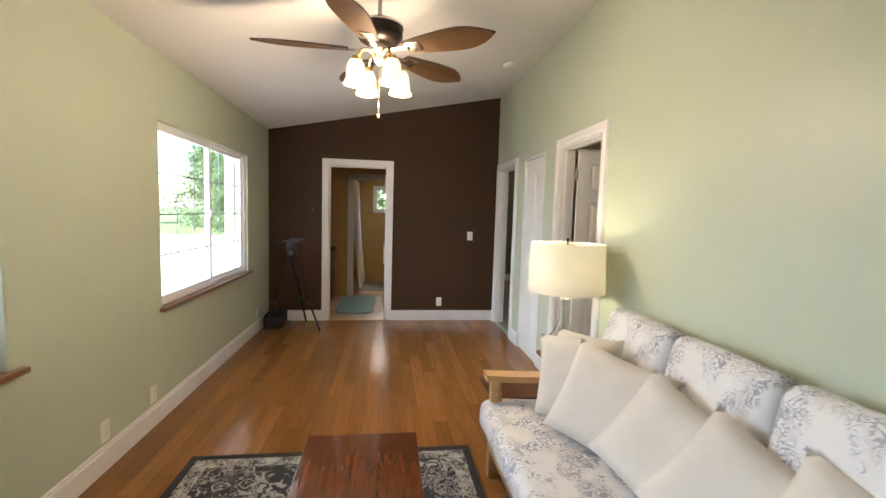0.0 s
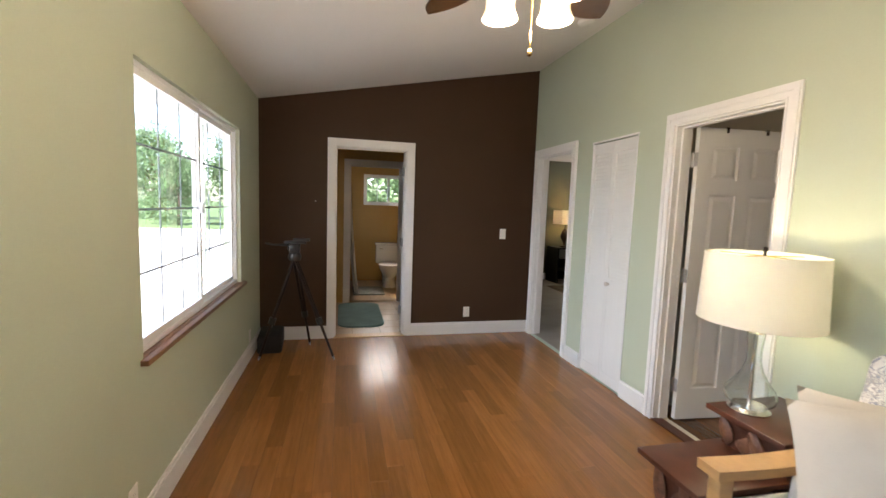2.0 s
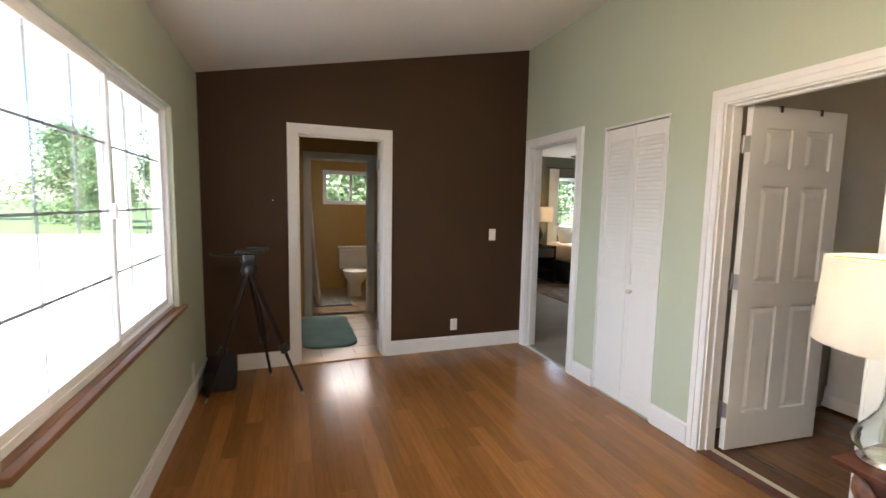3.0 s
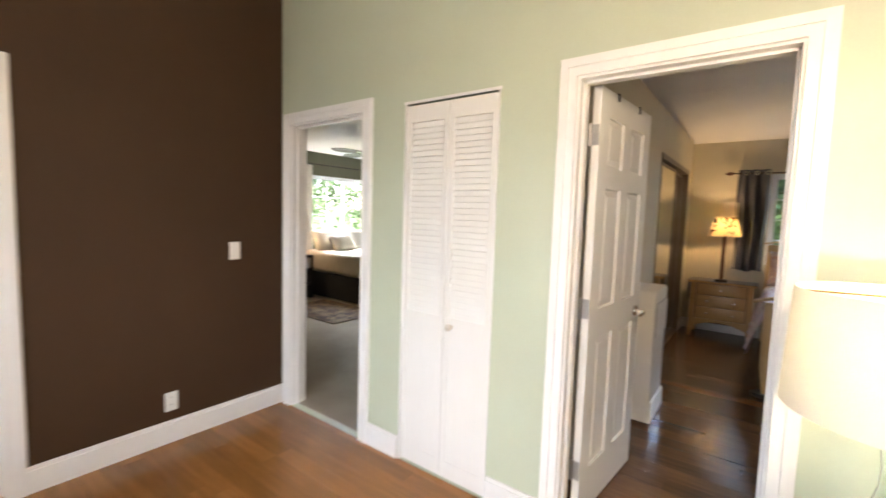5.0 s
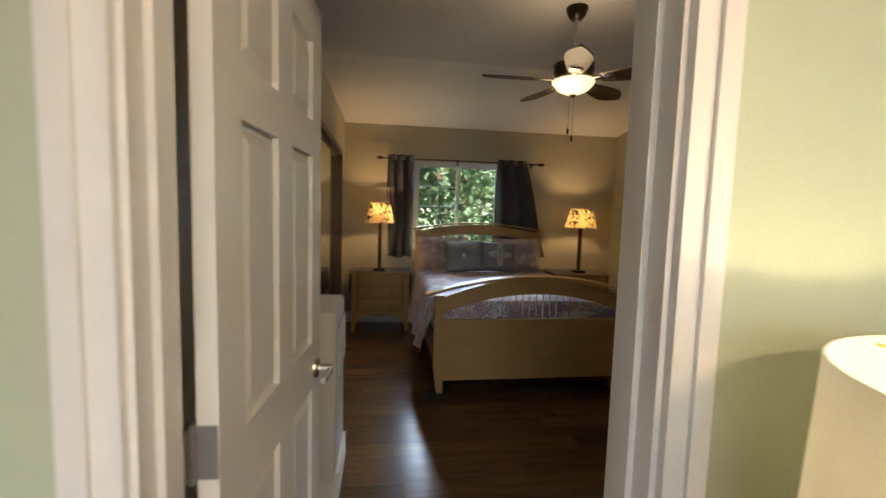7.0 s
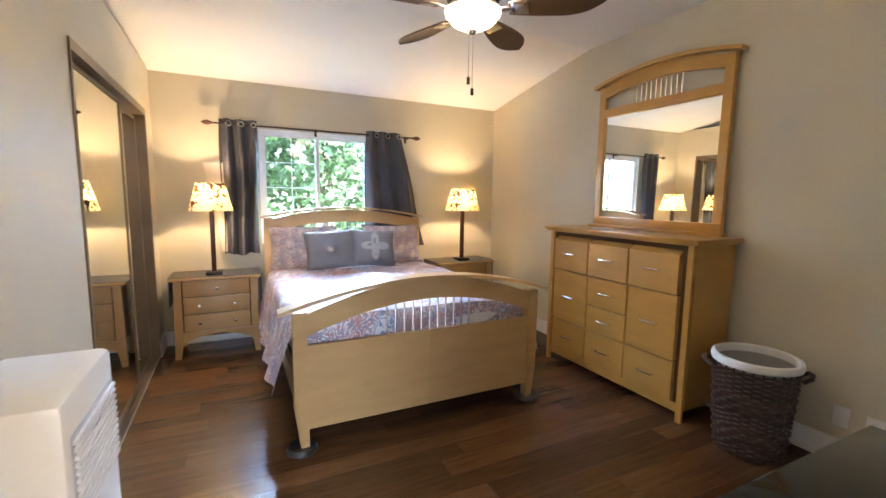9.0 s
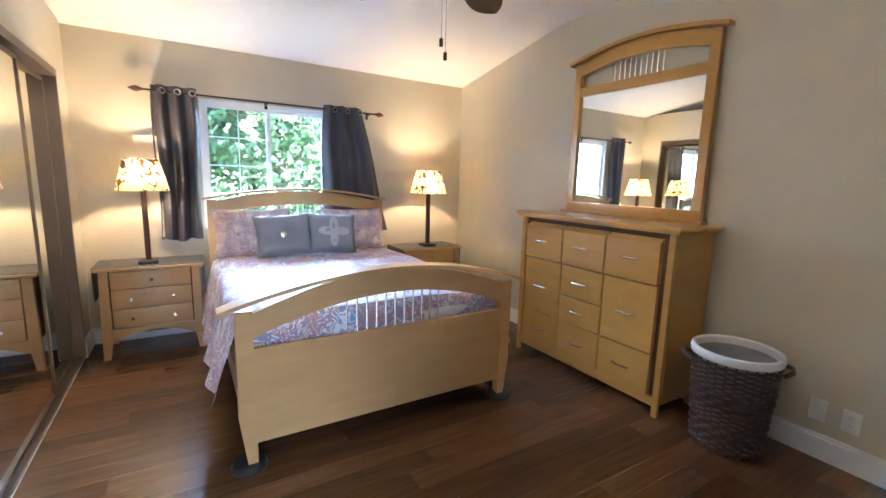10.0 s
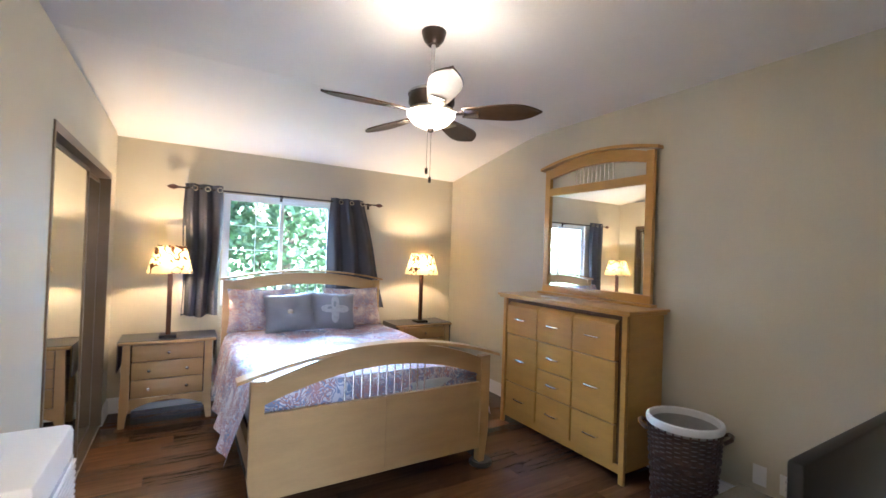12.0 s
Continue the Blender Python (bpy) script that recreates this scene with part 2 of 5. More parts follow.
M_LEAFSHADE = shade_cloth("leaf_print_shade", 0.65, pattern("leaf_print_linen", (0.82, 0.72, 0.50), [(0.10, 0.055, 0.03)], 5.5, warp=0.3, lines=9, cut=0.56, spread=0.03))
M_LEAF = mat("tree_leaves", (0.12, 0.19, 0.085), 0.55, vary=0.45, scale=1.5, bump=0, random_tone=0.2)
shade_cloth("", 0.4, M_LEAF)
M_BARK = mat("tree_bark", (0.10, 0.07, 0.05), 0.9, vary=0.3, scale=8, bump=0.8, fine=40)
M_GRASS = mat("lawn", (0.09, 0.14, 0.045), 0.95, vary=0.35, scale=0.8, bump=0.8, fine=30)
M_PATIO = mat("pale_concrete", (0.46, 0.44, 0.41), 0.85, vary=0.12, scale=1.5, bump=0.3, fine=60)
M_PORCH = mat("porch_boards", (0.55, 0.54, 0.55), 0.7, vary=0.06, scale=2, stretch=(8, 1, 1))
M_TERRACOTTA = mat("terracotta", (0.36, 0.14, 0.07), 0.8, vary=0.15, bump=0.3)


# ---- building helpers ----
def box(bm, x0, x1, y0, y1, z0, z1, bevel=0.0, seg=2):
    m = Matrix.Translation(((x0 + x1) / 2, (y0 + y1) / 2, (z0 + z1) / 2)) @ Matrix.Diagonal((abs(x1 - x0), abs(y1 - y0), abs(z1 - z0), 1))
    vs = bmesh.ops.create_cube(bm, size=1, matrix=m)["verts"]
    if bevel:
        es = {e for v in vs for e in v.link_edges}
        bmesh.ops.bevel(bm, geom=list(es), offset=bevel, segments=seg, affect="EDGES", profile=0.5)
    return bm


def boxes(*rows, bevel=0.0):
    bm = bmesh.new()
    for r in rows:
        box(bm, *r, bevel=bevel)
    return bm


def lathe(profile, seg=32, bm=None, at=(0, 0, 0), turn=None):
    """Turns a list of (radius, height) about z."""
    bm = bm or bmesh.new()
    rings = []
    for r, z in profile:
        ring = []
        for i in range(seg):
            a = 2 * math.pi * i / seg
            p = Vector((r * math.cos(a), r * math.sin(a), z))
            if turn:
                p = turn @ p
            ring.append(bm.verts.new(p + Vector(at)))
        rings.append(ring)
    for a, b in zip(rings, rings[1:]):
        for i in range(seg):
            bm.faces.new((a[i], a[(i + 1) % seg], b[(i + 1) % seg], b[i]))
    return bm


def tube(points, r, bm=None, seg=10, r_end=None):
    """A round bar along a line of points."""
    bm = bm or bmesh.new()
    pts = [Vector(p) for p in points]
    rings = []
    for i, p in enumerate(pts):
        d = (pts[min(i + 1, len(pts) - 1)] - pts[max(i - 1, 0)]).normalized()
        q = d.to_track_quat("Z", "Y")
        rr = r if r_end is None else r + (r_end - r) * i / (len(pts) - 1)
        rings.append([bm.verts.new(p + q @ Vector((rr * math.cos(2 * math.pi * k / seg), rr * math.sin(2 * math.pi * k / seg), 0))) for k in range(seg)])
    for a, b in zip(rings, rings[1:]):
        for k in range(seg):
            bm.faces.new((a[k], a[(k + 1) % seg], b[(k + 1) % seg], b[k]))
    bm.faces.new(rings[0])
    bm.faces.new(rings[-1])
    return bm


def prism(poly, lift, bm=None, m=None):
    """A polygon in x and y, lifted along z, then moved by m."""
    bm = bm or bmesh.new()
    m = m or Matrix()
    lo = [bm.verts.new(m @ Vector((x, y, 0))) for x, y in poly]
    hi = [bm.verts.new(m @ Vector((x, y, lift))) for x, y in poly]
    n = len(poly)
    bm.faces.new(lo[::-1])
    bm.faces.new(hi)
    for i in range(n):
        bm.faces.new((lo[i], lo[(i + 1) % n], hi[(i + 1) % n], hi[i]))
    return bm


def finish(bm, name, material, smooth=False):
    bmesh.ops.recalc_face_normals(bm, faces=bm.faces[:])
    me = bpy.data.meshes.new(name)
    bm.to_mesh(me)
    bm.free()
    me.materials.append(material)
    if smooth:
        me.polygons.foreach_set("use_smooth", [True] * len(me.polygons))
        me.set_sharp_from_angle(angle=radians(40))
    return me


def part(name, bm, material, parent, label="", m=None, smooth=True):
    ob = new(name, finish(bm, name, material, smooth))
    ob.parent = parent
    if m is not None:
        ob.matrix_basis = m
    return tagged(ob, label)


def thing(name, label, category, m, group=""):
    ob = new(name)
    ob.matrix_basis = m
    ob.empty_display_size = 0.1
    return tagged(ob, label, category, group)


def solid(name, bm, material, label, category, m=None, group="", smooth=True):
    ob = new(name, finish(bm, name, material, smooth))
    if m is not None:
        ob.matrix_basis = m
    return tagged(ob, label, category, group)


def setting(name, bm, material, label, category):
    return tagged(new(name, finish(bm, name, material)), label, category, kind="structure")


def pillow_mesh(w, h, d, seed=0, n=14, sharp=0.55):
    """A soft square cushion in the x-z plane, thick along y, with pinched corners."""
    bm = bmesh.new()
    grids = []
    for side in (-1, 1):
        g = []
        for i in range(n + 1):
            row = []
            for j in range(n + 1):
                u, v = 2 * i / n - 1, 2 * j / n - 1
                t = max(0.0, (1 - u ** 4) * (1 - v ** 4)) ** sharp
                pinch = 1 - 0.07 * (1 - abs(v) ** 2) * abs(u) ** 3
                pinch_v = 1 - 0.07 * (1 - abs(u) ** 2) * abs(v) ** 3
                k = noise.noise(Vector((u * 2 + seed, v * 2, side * 3))) * 0.12 + noise.noise(Vector((u * 5 + seed, v * 5, side))) * 0.05
                row.append(bm.verts.new((u * w / 2 * pinch, side * d / 2 * t * (1 + k), v * h / 2 * pinch_v)))
            g.append(row)
        grids.append(g)
        for i in range(n):
            for j in range(n):
                bm.faces.new((g[i][j], g[i + 1][j], g[i + 1][j + 1], g[i][j + 1]))
    bmesh.ops.remove_doubles(bm, verts=bm.verts[:], dist=0.0005)
    return bm


def grid_sheet(nx, ny, f):
    bm = bmesh.new()
    g = [[bm.verts.new(f(i / nx, j / ny)) for j in range(ny + 1)] for i in range(nx + 1)]
    for i in range(nx):
        for j in range(ny):
            bm.faces.new((g[i][j], g[i + 1][j], g[i + 1][j + 1], g[i][j + 1]))
    return bm


def thicken(bm, t):
    bmesh.ops.recalc_face_normals(bm, faces=bm.faces[:])
    bmesh.ops.solidify(bm, geom=bm.faces[:], thickness=t)
    return bm


# ---- the large structure ----
XL, XR, YB, YN = -1.49, 1.455, 5.705, -1.6
BW, BD, BC = 6.305, 0.195, 3.73
EX = 9.22


def wall(name, axis, a0, a1, u0, u1, z0, z1, openings, material, label):
    """A straight wall from a0 to a1 thick; u runs along it; openings are (u0, u1, z0, z1)."""
    us = sorted({u0, u1, *[o[0] for o in openings], *[o[1] for o in openings]})
    bm = bmesh.new()
    for ua, ub in zip(us, us[1:]):
        cuts = sorted((o[2], o[3]) for o in openings if o[0] <= ua + 1e-6 and o[1] >= ub - 1e-6)
        z = z0
        for c0, c1 in cuts + [(z1, z1)]:
            if c0 - z > 1e-4:
                if axis == "x":
                    box(bm, a0, a1, ua, ub, z, c0)
                else:
                    box(bm, ua, ub, a0, a1, z, c0)
            z = c1
    return setting(name, bm, material, label, "wall")


WIN_A = (3.09, 4.90, 0.75, 2.0)
WIN_B = (0.14, 1.92, 0.75, 2.0)
WIN_C = (1.75, 2.869, 0.93, 2.045)
WIN_D = (4.21, 5.80, 0.98, 2.04)
WIN_E = (-0.30, 0.62, 1.42, 1.985)
D_GUEST = (4.85, 5.602, 0.0, 2.025)
D_CLOSET = (3.935, 4.525, 0.0, 2.02)
D_BED = (2.835, 3.575, 0.0, 2.025)
D_BATH = (-0.762, 0.0, 0.0, 2.025)
D_TOILET = (-0.59, 0.15, 0.0, 1.99)

wall("wall_west", "x", XL - 0.13, XL, YN, EX + 0.12, -0.1, 2.75, [WIN_A, WIN_B], M_GREEN, "sage green painted wall with two windows")
wall("wall_east_sage", "x", XR, XR + 0.06, YN, YB, -0.1, 3.2, [D_GUEST, D_CLOSET, D_BED], M_GREEN, "sage green painted wall with two doorways and a closet")
wall("wall_east_beige", "x", XR + 0.06, XR + 0.12, YN, 4.05, -0.1, 3.2, [D_CLOSET, D_BED], M_BEIGE, "beige bedroom wall round the doorway")
wall("wall_east_olive", "x", XR + 0.06, XR + 0.12, 4.05, EX, -0.1, 3.2, [(4.05, 4.525, 0.0, 2.02), D_GUEST], M_OLIVE, "dark olive guest room wall round the doorway")
wall("wall_north_brown", "y", YB, YB + 0.06, XL, XR, -0.1, 3.2, [D_BATH], M_DARK, "dark chocolate brown accent wall")
wall("wall_north_ochre", "y", YB + 0.06, YB + 0.12, XL, XR + 0.06, -0.1, 3.2, [D_BATH], M_TAN, "ochre wall behind the accent wall")
wall("wall_toilet", "y", 7.38, 7.48, XL, XR + 0.06, -0.1, 2.44, [D_TOILET], M_TAN, "ochre wall with an inner doorway")
wall("wall_bath_east", "x", 0.82, 0.92, YB + 0.12, EX, -0.1, 2.44, [], M_TAN, "ochre bathroom side wall")
wall("wall_far_bath", "y", EX, EX + 0.12, XL, XR + 0.06, -0.1, 2.6, [WIN_E], M_TAN, "ochre bathroom wall with a small high window")
wall("wall_far_guest", "y", EX, EX + 0.12, XR + 0.06, BW + 0.12, -0.1, 2.6, [WIN_D], M_OLIVE, "dark olive guest room wall with a window")
wall("wall_window_bedroom", "x", BW, BW + 0.12, BD - 0.12, 4.45, -0.1, 2.75, [WIN_C], M_BEIGE, "beige bedroom wall with a sliding window")
wall("wall_window_guest", "x", BW, BW + 0.12, 4.45, EX, -0.1, 2.75, [], M_OLIVE, "dark olive guest room side wall")
wall("wall_dresser", "y", BD - 0.12, BD, XR + 0.12, BW, -0.1, 3.2, [], M_BEIGE, "beige bedroom wall behind the dresser")
wall("wall_closet_front", "y", BC, BC + 0.10, XR + 0.12, BW, -0.1, 2.46, [(4.20, 5.995, 0.0, 2.06)], M_BEIGE, "beige closet front with a sliding mirror opening")
wall("wall_between_bedrooms", "y", 4.38, 4.45, XR + 0.12, BW, -0.1, 3.2, [], M_OLIVE, "partition wall behind the closet")
wall("wall_south", "y", YN - 0.1, YN, XL - 0.13, XR + 0.12, -0.1, 3.2, [], M_GREEN, "plain sage green end wall")

slope = (2.98 - 2.423) / (1.43 - XL)


def slab(name, pts, y0, y1, material, label, t=0.1):
    """A ceiling whose underside follows (x, z) points, from y0 to y1."""
    poly = [(x, z) for x, z in pts] + [(x, z + t) for x, z in reversed(pts)]
    m = Matrix(((1, 0, 0, 0), (0, 0, 1, y0), (0, 1, 0, 0), (0, 0, 0, 1)))
    bm = bmesh.new()
    lo = [bm.verts.new((x, y0, z)) for x, z in poly]
    hi = [bm.verts.new((x, y1, z)) for x, z in poly]
    n, h = len(poly), len(pts)
    for i in range(n):
        bm.faces.new((lo[i], lo[(i + 1) % n], hi[(i + 1) % n], hi[i]))
    for ring in (lo, hi):
        for i in range(h - 1):
            bm.faces.new((ring[i], ring[i + 1], ring[n - 2 - i], ring[n - 1 - i]))
    return setting(name, bm, material, label, "ceiling")


slab("ceiling_living", [(XL - 0.13, 2.423 - 0.13 * slope), (XR + 0.05, 2.423 + (XR + 0.05 - XL) * slope)], YN - 0.1, YB + 0.05, M_CEIL, "white sloping living room ceiling")
slab("ceiling_bedroom", [(XR + 0.07, 2.74), (4.75, 2.74), (5.0, 2.70), (BW + 0.1, 2.45)], BD - 0.1, 4.42, M_CEIL, "white bedroom ceiling sloping down to the window")
slab("ceiling_guest", [(XR + 0.07, 2.44), (BW + 0.1, 2.44)], 4.46, EX + 0.1, M_CEIL, "white flat guest room ceiling")
slab("ceiling_bath", [(XL - 0.1, 2.44), (XR + 0.05, 2.44)], YB + 0.07, EX + 0.1, M_CEIL, "white flat bathroom ceiling")
slab("closet_top", [(XR + 0.13, 2.46), (BW - 0.01, 2.46)], BC, 4.38, M_BEIGE, "beige top of the closet, open ledge", 0.03)
# Out of view; the east overhang is added to keep sun off window_3.
slab("roof", [(-2.4, 2.95), (1.5, 3.6), (8.0, 3.05)], -2.2, EX + 0.6, M_PORCH, "unseen roof with eaves stretched to block the sun", 0.12)

setting("floor_bamboo_base", boxes((XL, XR + 0.05, YN, YB + 0.06, -0.09, -0.008)), M_SUB, "dark joints below bamboo floor boards", "floor")
FLOOR_LIVING = bpy.data.objects["floor_bamboo_base"]
setting("floor_laminate_base", boxes((XR + 0.05, BW, BD, 4.38, -0.09, -0.008)), M_SUB, "dark joints below laminate floor boards", "floor")
FLOOR_BED = bpy.data.objects["floor_laminate_base"]
setting("floor_carpet", boxes((XR + 0.05, BW, 4.45, EX, -0.09, 0.004)), M_CARPET, "beige wall-to-wall guest room carpet", "floor")
setting("floor_tile_base", boxes((XL, XR, YB + 0.06, EX, -0.09, -0.005)), M_GROUT, "grout between tan bathroom floor tiles", "floor")
FLOOR_BATH = bpy.data.objects["floor_tile_base"]
setting("threshold_bath", boxes((D_BATH[0], D_BATH[1], YB - 0.03, YB + 0.10, 0.0, 0.010), bevel=0.004), M_OAK, "wooden threshold strip", "threshold")
setting("threshold_bedroom", boxes((XR - 0.01, XR + 0.07, D_BED[0], D_BED[1], 0.0, 0.009), bevel=0.004), M_MAHOG, "dark wooden threshold strip", "threshold")


def baseboard(name, axis, side, a, u0, u1, h=0.135):
    """A board along a wall face at a; side +1 stands out towards larger coordinates."""
    bm = bmesh.new()
    t = 0.016
    lo, hi = (a, a + t) if side > 0 else (a - t, a)
    for z0, z1, cut in ((0.0, h - 0.02, 0), (h - 0.02, h, 0.006)):
        p, q = (lo, hi - cut) if side > 0 else (lo + cut, hi)
        if axis == "x":
            box(bm, p, q, u0, u1, z0, z1)
        else:
            box(bm, u0, u1, p, q, z0, z1)
    return setting(name, bm, M_TRIM, "white painted baseboard", "baseboard")


baseboard("baseboard_1", "x", 1, XL, YN, YB)
baseboard("baseboard_2", "y", -1, YB, XL + 0.016, D_BATH[0] - 0.07)
baseboard("baseboard_3", "y", -1, YB, D_BATH[1] + 0.07, XR)
baseboard("baseboard_4", "x", -1, XR, D_CLOSET[1] + 0.008, D_GUEST[0] - 0.072)
baseboard("baseboard_5", "x", -1, XR, D_BED[1] + 0.072, D_CLOSET[0] - 0.008)
baseboard("baseboard_6", "x", -1, XR, YN, D_BED[0] - 0.072)
baseboard("baseboard_7", "y", 1, BD, XR + 0.136, BW)
baseboard("baseboard_8", "x", -1, BW, BD + 0.016, BC)
baseboard("baseboard_9", "y", -1, BC, 6.0, BW - 0.016)
baseboard("baseboard_10", "x", 1, XR + 0.12, BD, D_BED[0] - 0.072)
baseboard("baseboard_11", "y", -1, EX, XR + 0.13, BW)


def casing(name, axis, face, side, depth0, depth1, opening, w=0.07, label="white painted door casing with a stepped profile"):
    """Door trim on a wall face, and the jamb lining through the wall."""
    u0, u1, z0, z1 = opening
    bm = bmesh.new()

    def add(ua, ub, za, zb, a, b):
        if axis == "x":
            box(bm, a, b, ua, ub, za, zb)
        else:
            box(bm, ua, ub, a, b, za, zb)
    for t, inner, outer in ((0.013, 0.0, w), (0.021, 0.004, w - 0.008), (0.017, -0.006, 0.004)):
        a, b = (face, face + t) if side > 0 else (face - t, face)
        if t == 0.021:
            inner = w * 0.45
        add(u0 - outer, u0 - inner, z0, z1 + outer, a, b)
        add(u1 + inner, u1 + outer, z0, z1 + outer, a, b)
        add(u0 - inner, u1 + inner, z1 + inner, z1 + outer, a, b)
    j = 0.016
    add(u0, u0 + j, z0, z1 - j, depth0, depth1)
    add(u1 - j, u1, z0, z1 - j, depth0, depth1)
    add(u0, u1, z1 - j, z1, depth0, depth1)
    mid = (depth0 + depth1) / 2
    add(u0 + j, u0 + j + 0.011, z0, z1 - j, mid - 0.018, mid + 0.018)
    add(u1 - j - 0.011, u1 - j, z0, z1 - j, mid - 0.018, mid + 0.018)
    add(u0 + j, u1 - j, z1 - j - 0.011, z1 - j, mid - 0.018, mid + 0.018)
    return setting(name, bm, M_TRIM, label, "door frame")


casing("door_frame_1", "y", YB, -1, YB - 0.001, YB + 0.121, D_BATH)
casing("door_frame_2", "x", XR, -1, XR - 0.001, XR + 0.121, D_GUEST)
casing("door_frame_3", "x", XR, -1, XR - 0.001, XR + 0.121, D_BED)
casing("door_frame_4", "y", 7.38, -1, 7.379, 7.481, D_TOILET)
bm = boxes((XR - 0.006, XR + 0.06, D_CLOSET[0], D_CLOSET[0] + 0.008, 0, 2.02), (XR - 0.006, XR + 0.06, D_CLOSET[1] - 0.008, D_CLOSET[1], 0, 2.02), (XR - 0.006, XR + 0.06, D_CLOSET[0] - 0.008, D_CLOSET[1] + 0.008, 2.02, 2.035))
setting("closet_frame", bm, M_TRIM, "thin white frame round the bifold closet", "trim")


# ---- windows ----
def sliding_window(name, opening, to_world, label, cols=3, rows=4, wood_sill=True, grid_both=True, lit=True):
    """A two-sash sliding window. Local x along the wall, y outward, z up; the room face is at y = 0."""
    u0, u1, z0, z1 = opening
    win = new(name)
    win.matrix_basis = to_world
    tagged(win, label, "window", kind="structure")
    d0, d1, f = 0.028, 0.08, 0.032
    part("window_frame", boxes((u0, u1, d0, d1, z0, z0 + f), (u0, u1, d0, d1, z1 - f, z1), (u0, u0 + f, d0, d1, z0 + f, z1 - f), (u1 - f, u1, d0, d1, z0 + f, z1 - f)), M_VINYL, win)
    mid = (u0 + u1) / 2
    s = 0.032
    for k, (a, b, y) in enumerate(((u0 + f, mid + 0.02, d0 + 0.004), (mid - 0.02, u1 - f, d0 + 0.026))):
        sash = part("sash", boxes((a, b, y, y + 0.02, z0 + f, z0 + f + s), (a, b, y, y + 0.02, z1 - f - s, z1 - f), (a, a + s, y, y + 0.02, z0 + f + s, z1 - f - s), (b - s, b, y, y + 0.02, z0 + f + s, z1 - f - s)), M_VINYL, win)
        pane = part("pane", boxes((a + s, b - s, y + 0.008, y + 0.012, z0 + f + s, z1 - f - s)), M_GLASS, win, "clear window glass", smooth=False)
        pane.visible_shadow = False
        if k == 0 or grid_both:
            for c in range(1, cols):
                x = a + s + (b - a - 2 * s) * c / cols
                part("muntin", boxes((x - 0.005, x + 0.005, y + 0.0125, y + 0.017, z0 + f + s, z1 - f - s)), M_MUNTIN if wood_sill else M_VINYL, win)
            for r in range(1, rows):
                z = z0 + f + s + (z1 - z0 - 2 * f - 2 * s) * r / rows
                part("muntin", boxes((a + s, b - s, y + 0.0135, y + 0.0165, z - 0.005, z + 0.005)), M_MUNTIN if wood_sill else M_VINYL, win)
    part("latch", boxes((mid - 0.015, mid + 0.012, d0 - 0.014, d0 + 0.004, (z0 + z1) / 2 - 0.035, (z0 + z1) / 2 + 0.035), bevel=0.005), M_VINYL, win)
    rev = boxes((u0, u0 + 0.008, 0.001, d0, z0, z1), (u1 - 0.008, u1, 0.001, d0, z0, z1), (u0 + 0.008, u1 - 0.008, 0.001, d0, z1 - 0.008, z1))
    part("reveal", rev, M_VINYL if not wood_sill else M_GREEN, win)
    if wood_sill:
        part("window_sill", boxes((u0 - 0.03, u1 + 0.06, -0.035, -0.001, z0 - 0.022, z0 + 0.004), (u0, u1, -0.001, d0, z0, z0 + 0.004), bevel=0.004), M_SILL, win, "worn brown wooden sill")
    else:
        part("window_sill", boxes((u0, u1, -0.012, d0, z0, z0 + 0.006)), M_TRIM, win)
    return win


WEST = Matrix(((0, -1, 0, XL), (1, 0, 0, 0), (0, 0, 1, 0), (0, 0, 0, 1)))
EAST = Matrix(((0, 1, 0, BW), (-1, 0, 0, 0), (0, 0, 1, 0), (0, 0, 0, 1)))
NORTH = Matrix.Translation((0, EX, 0))
sliding_window("window_1", WIN_A, WEST, "white vinyl sliding window with grids and wooden sill")
sliding_window("window_2", WIN_B, WEST, "white vinyl sliding window with grids and wooden sill")
sliding_window("window_3", (-WIN_C[1], -WIN_C[0], WIN_C[2], WIN_C[3]), EAST, "white sliding bedroom window, one sash gridded", cols=2, rows=4, wood_sill=False, grid_both=False)
sliding_window("window_4", WIN_D, NORTH, "white sliding guest room window", cols=2, rows=3, wood_sill=False, grid_both=False)
sliding_window("window_5", WIN_E, NORTH, "small high white sliding bathroom window", cols=2, rows=2, wood_sill=False, grid_both=False)


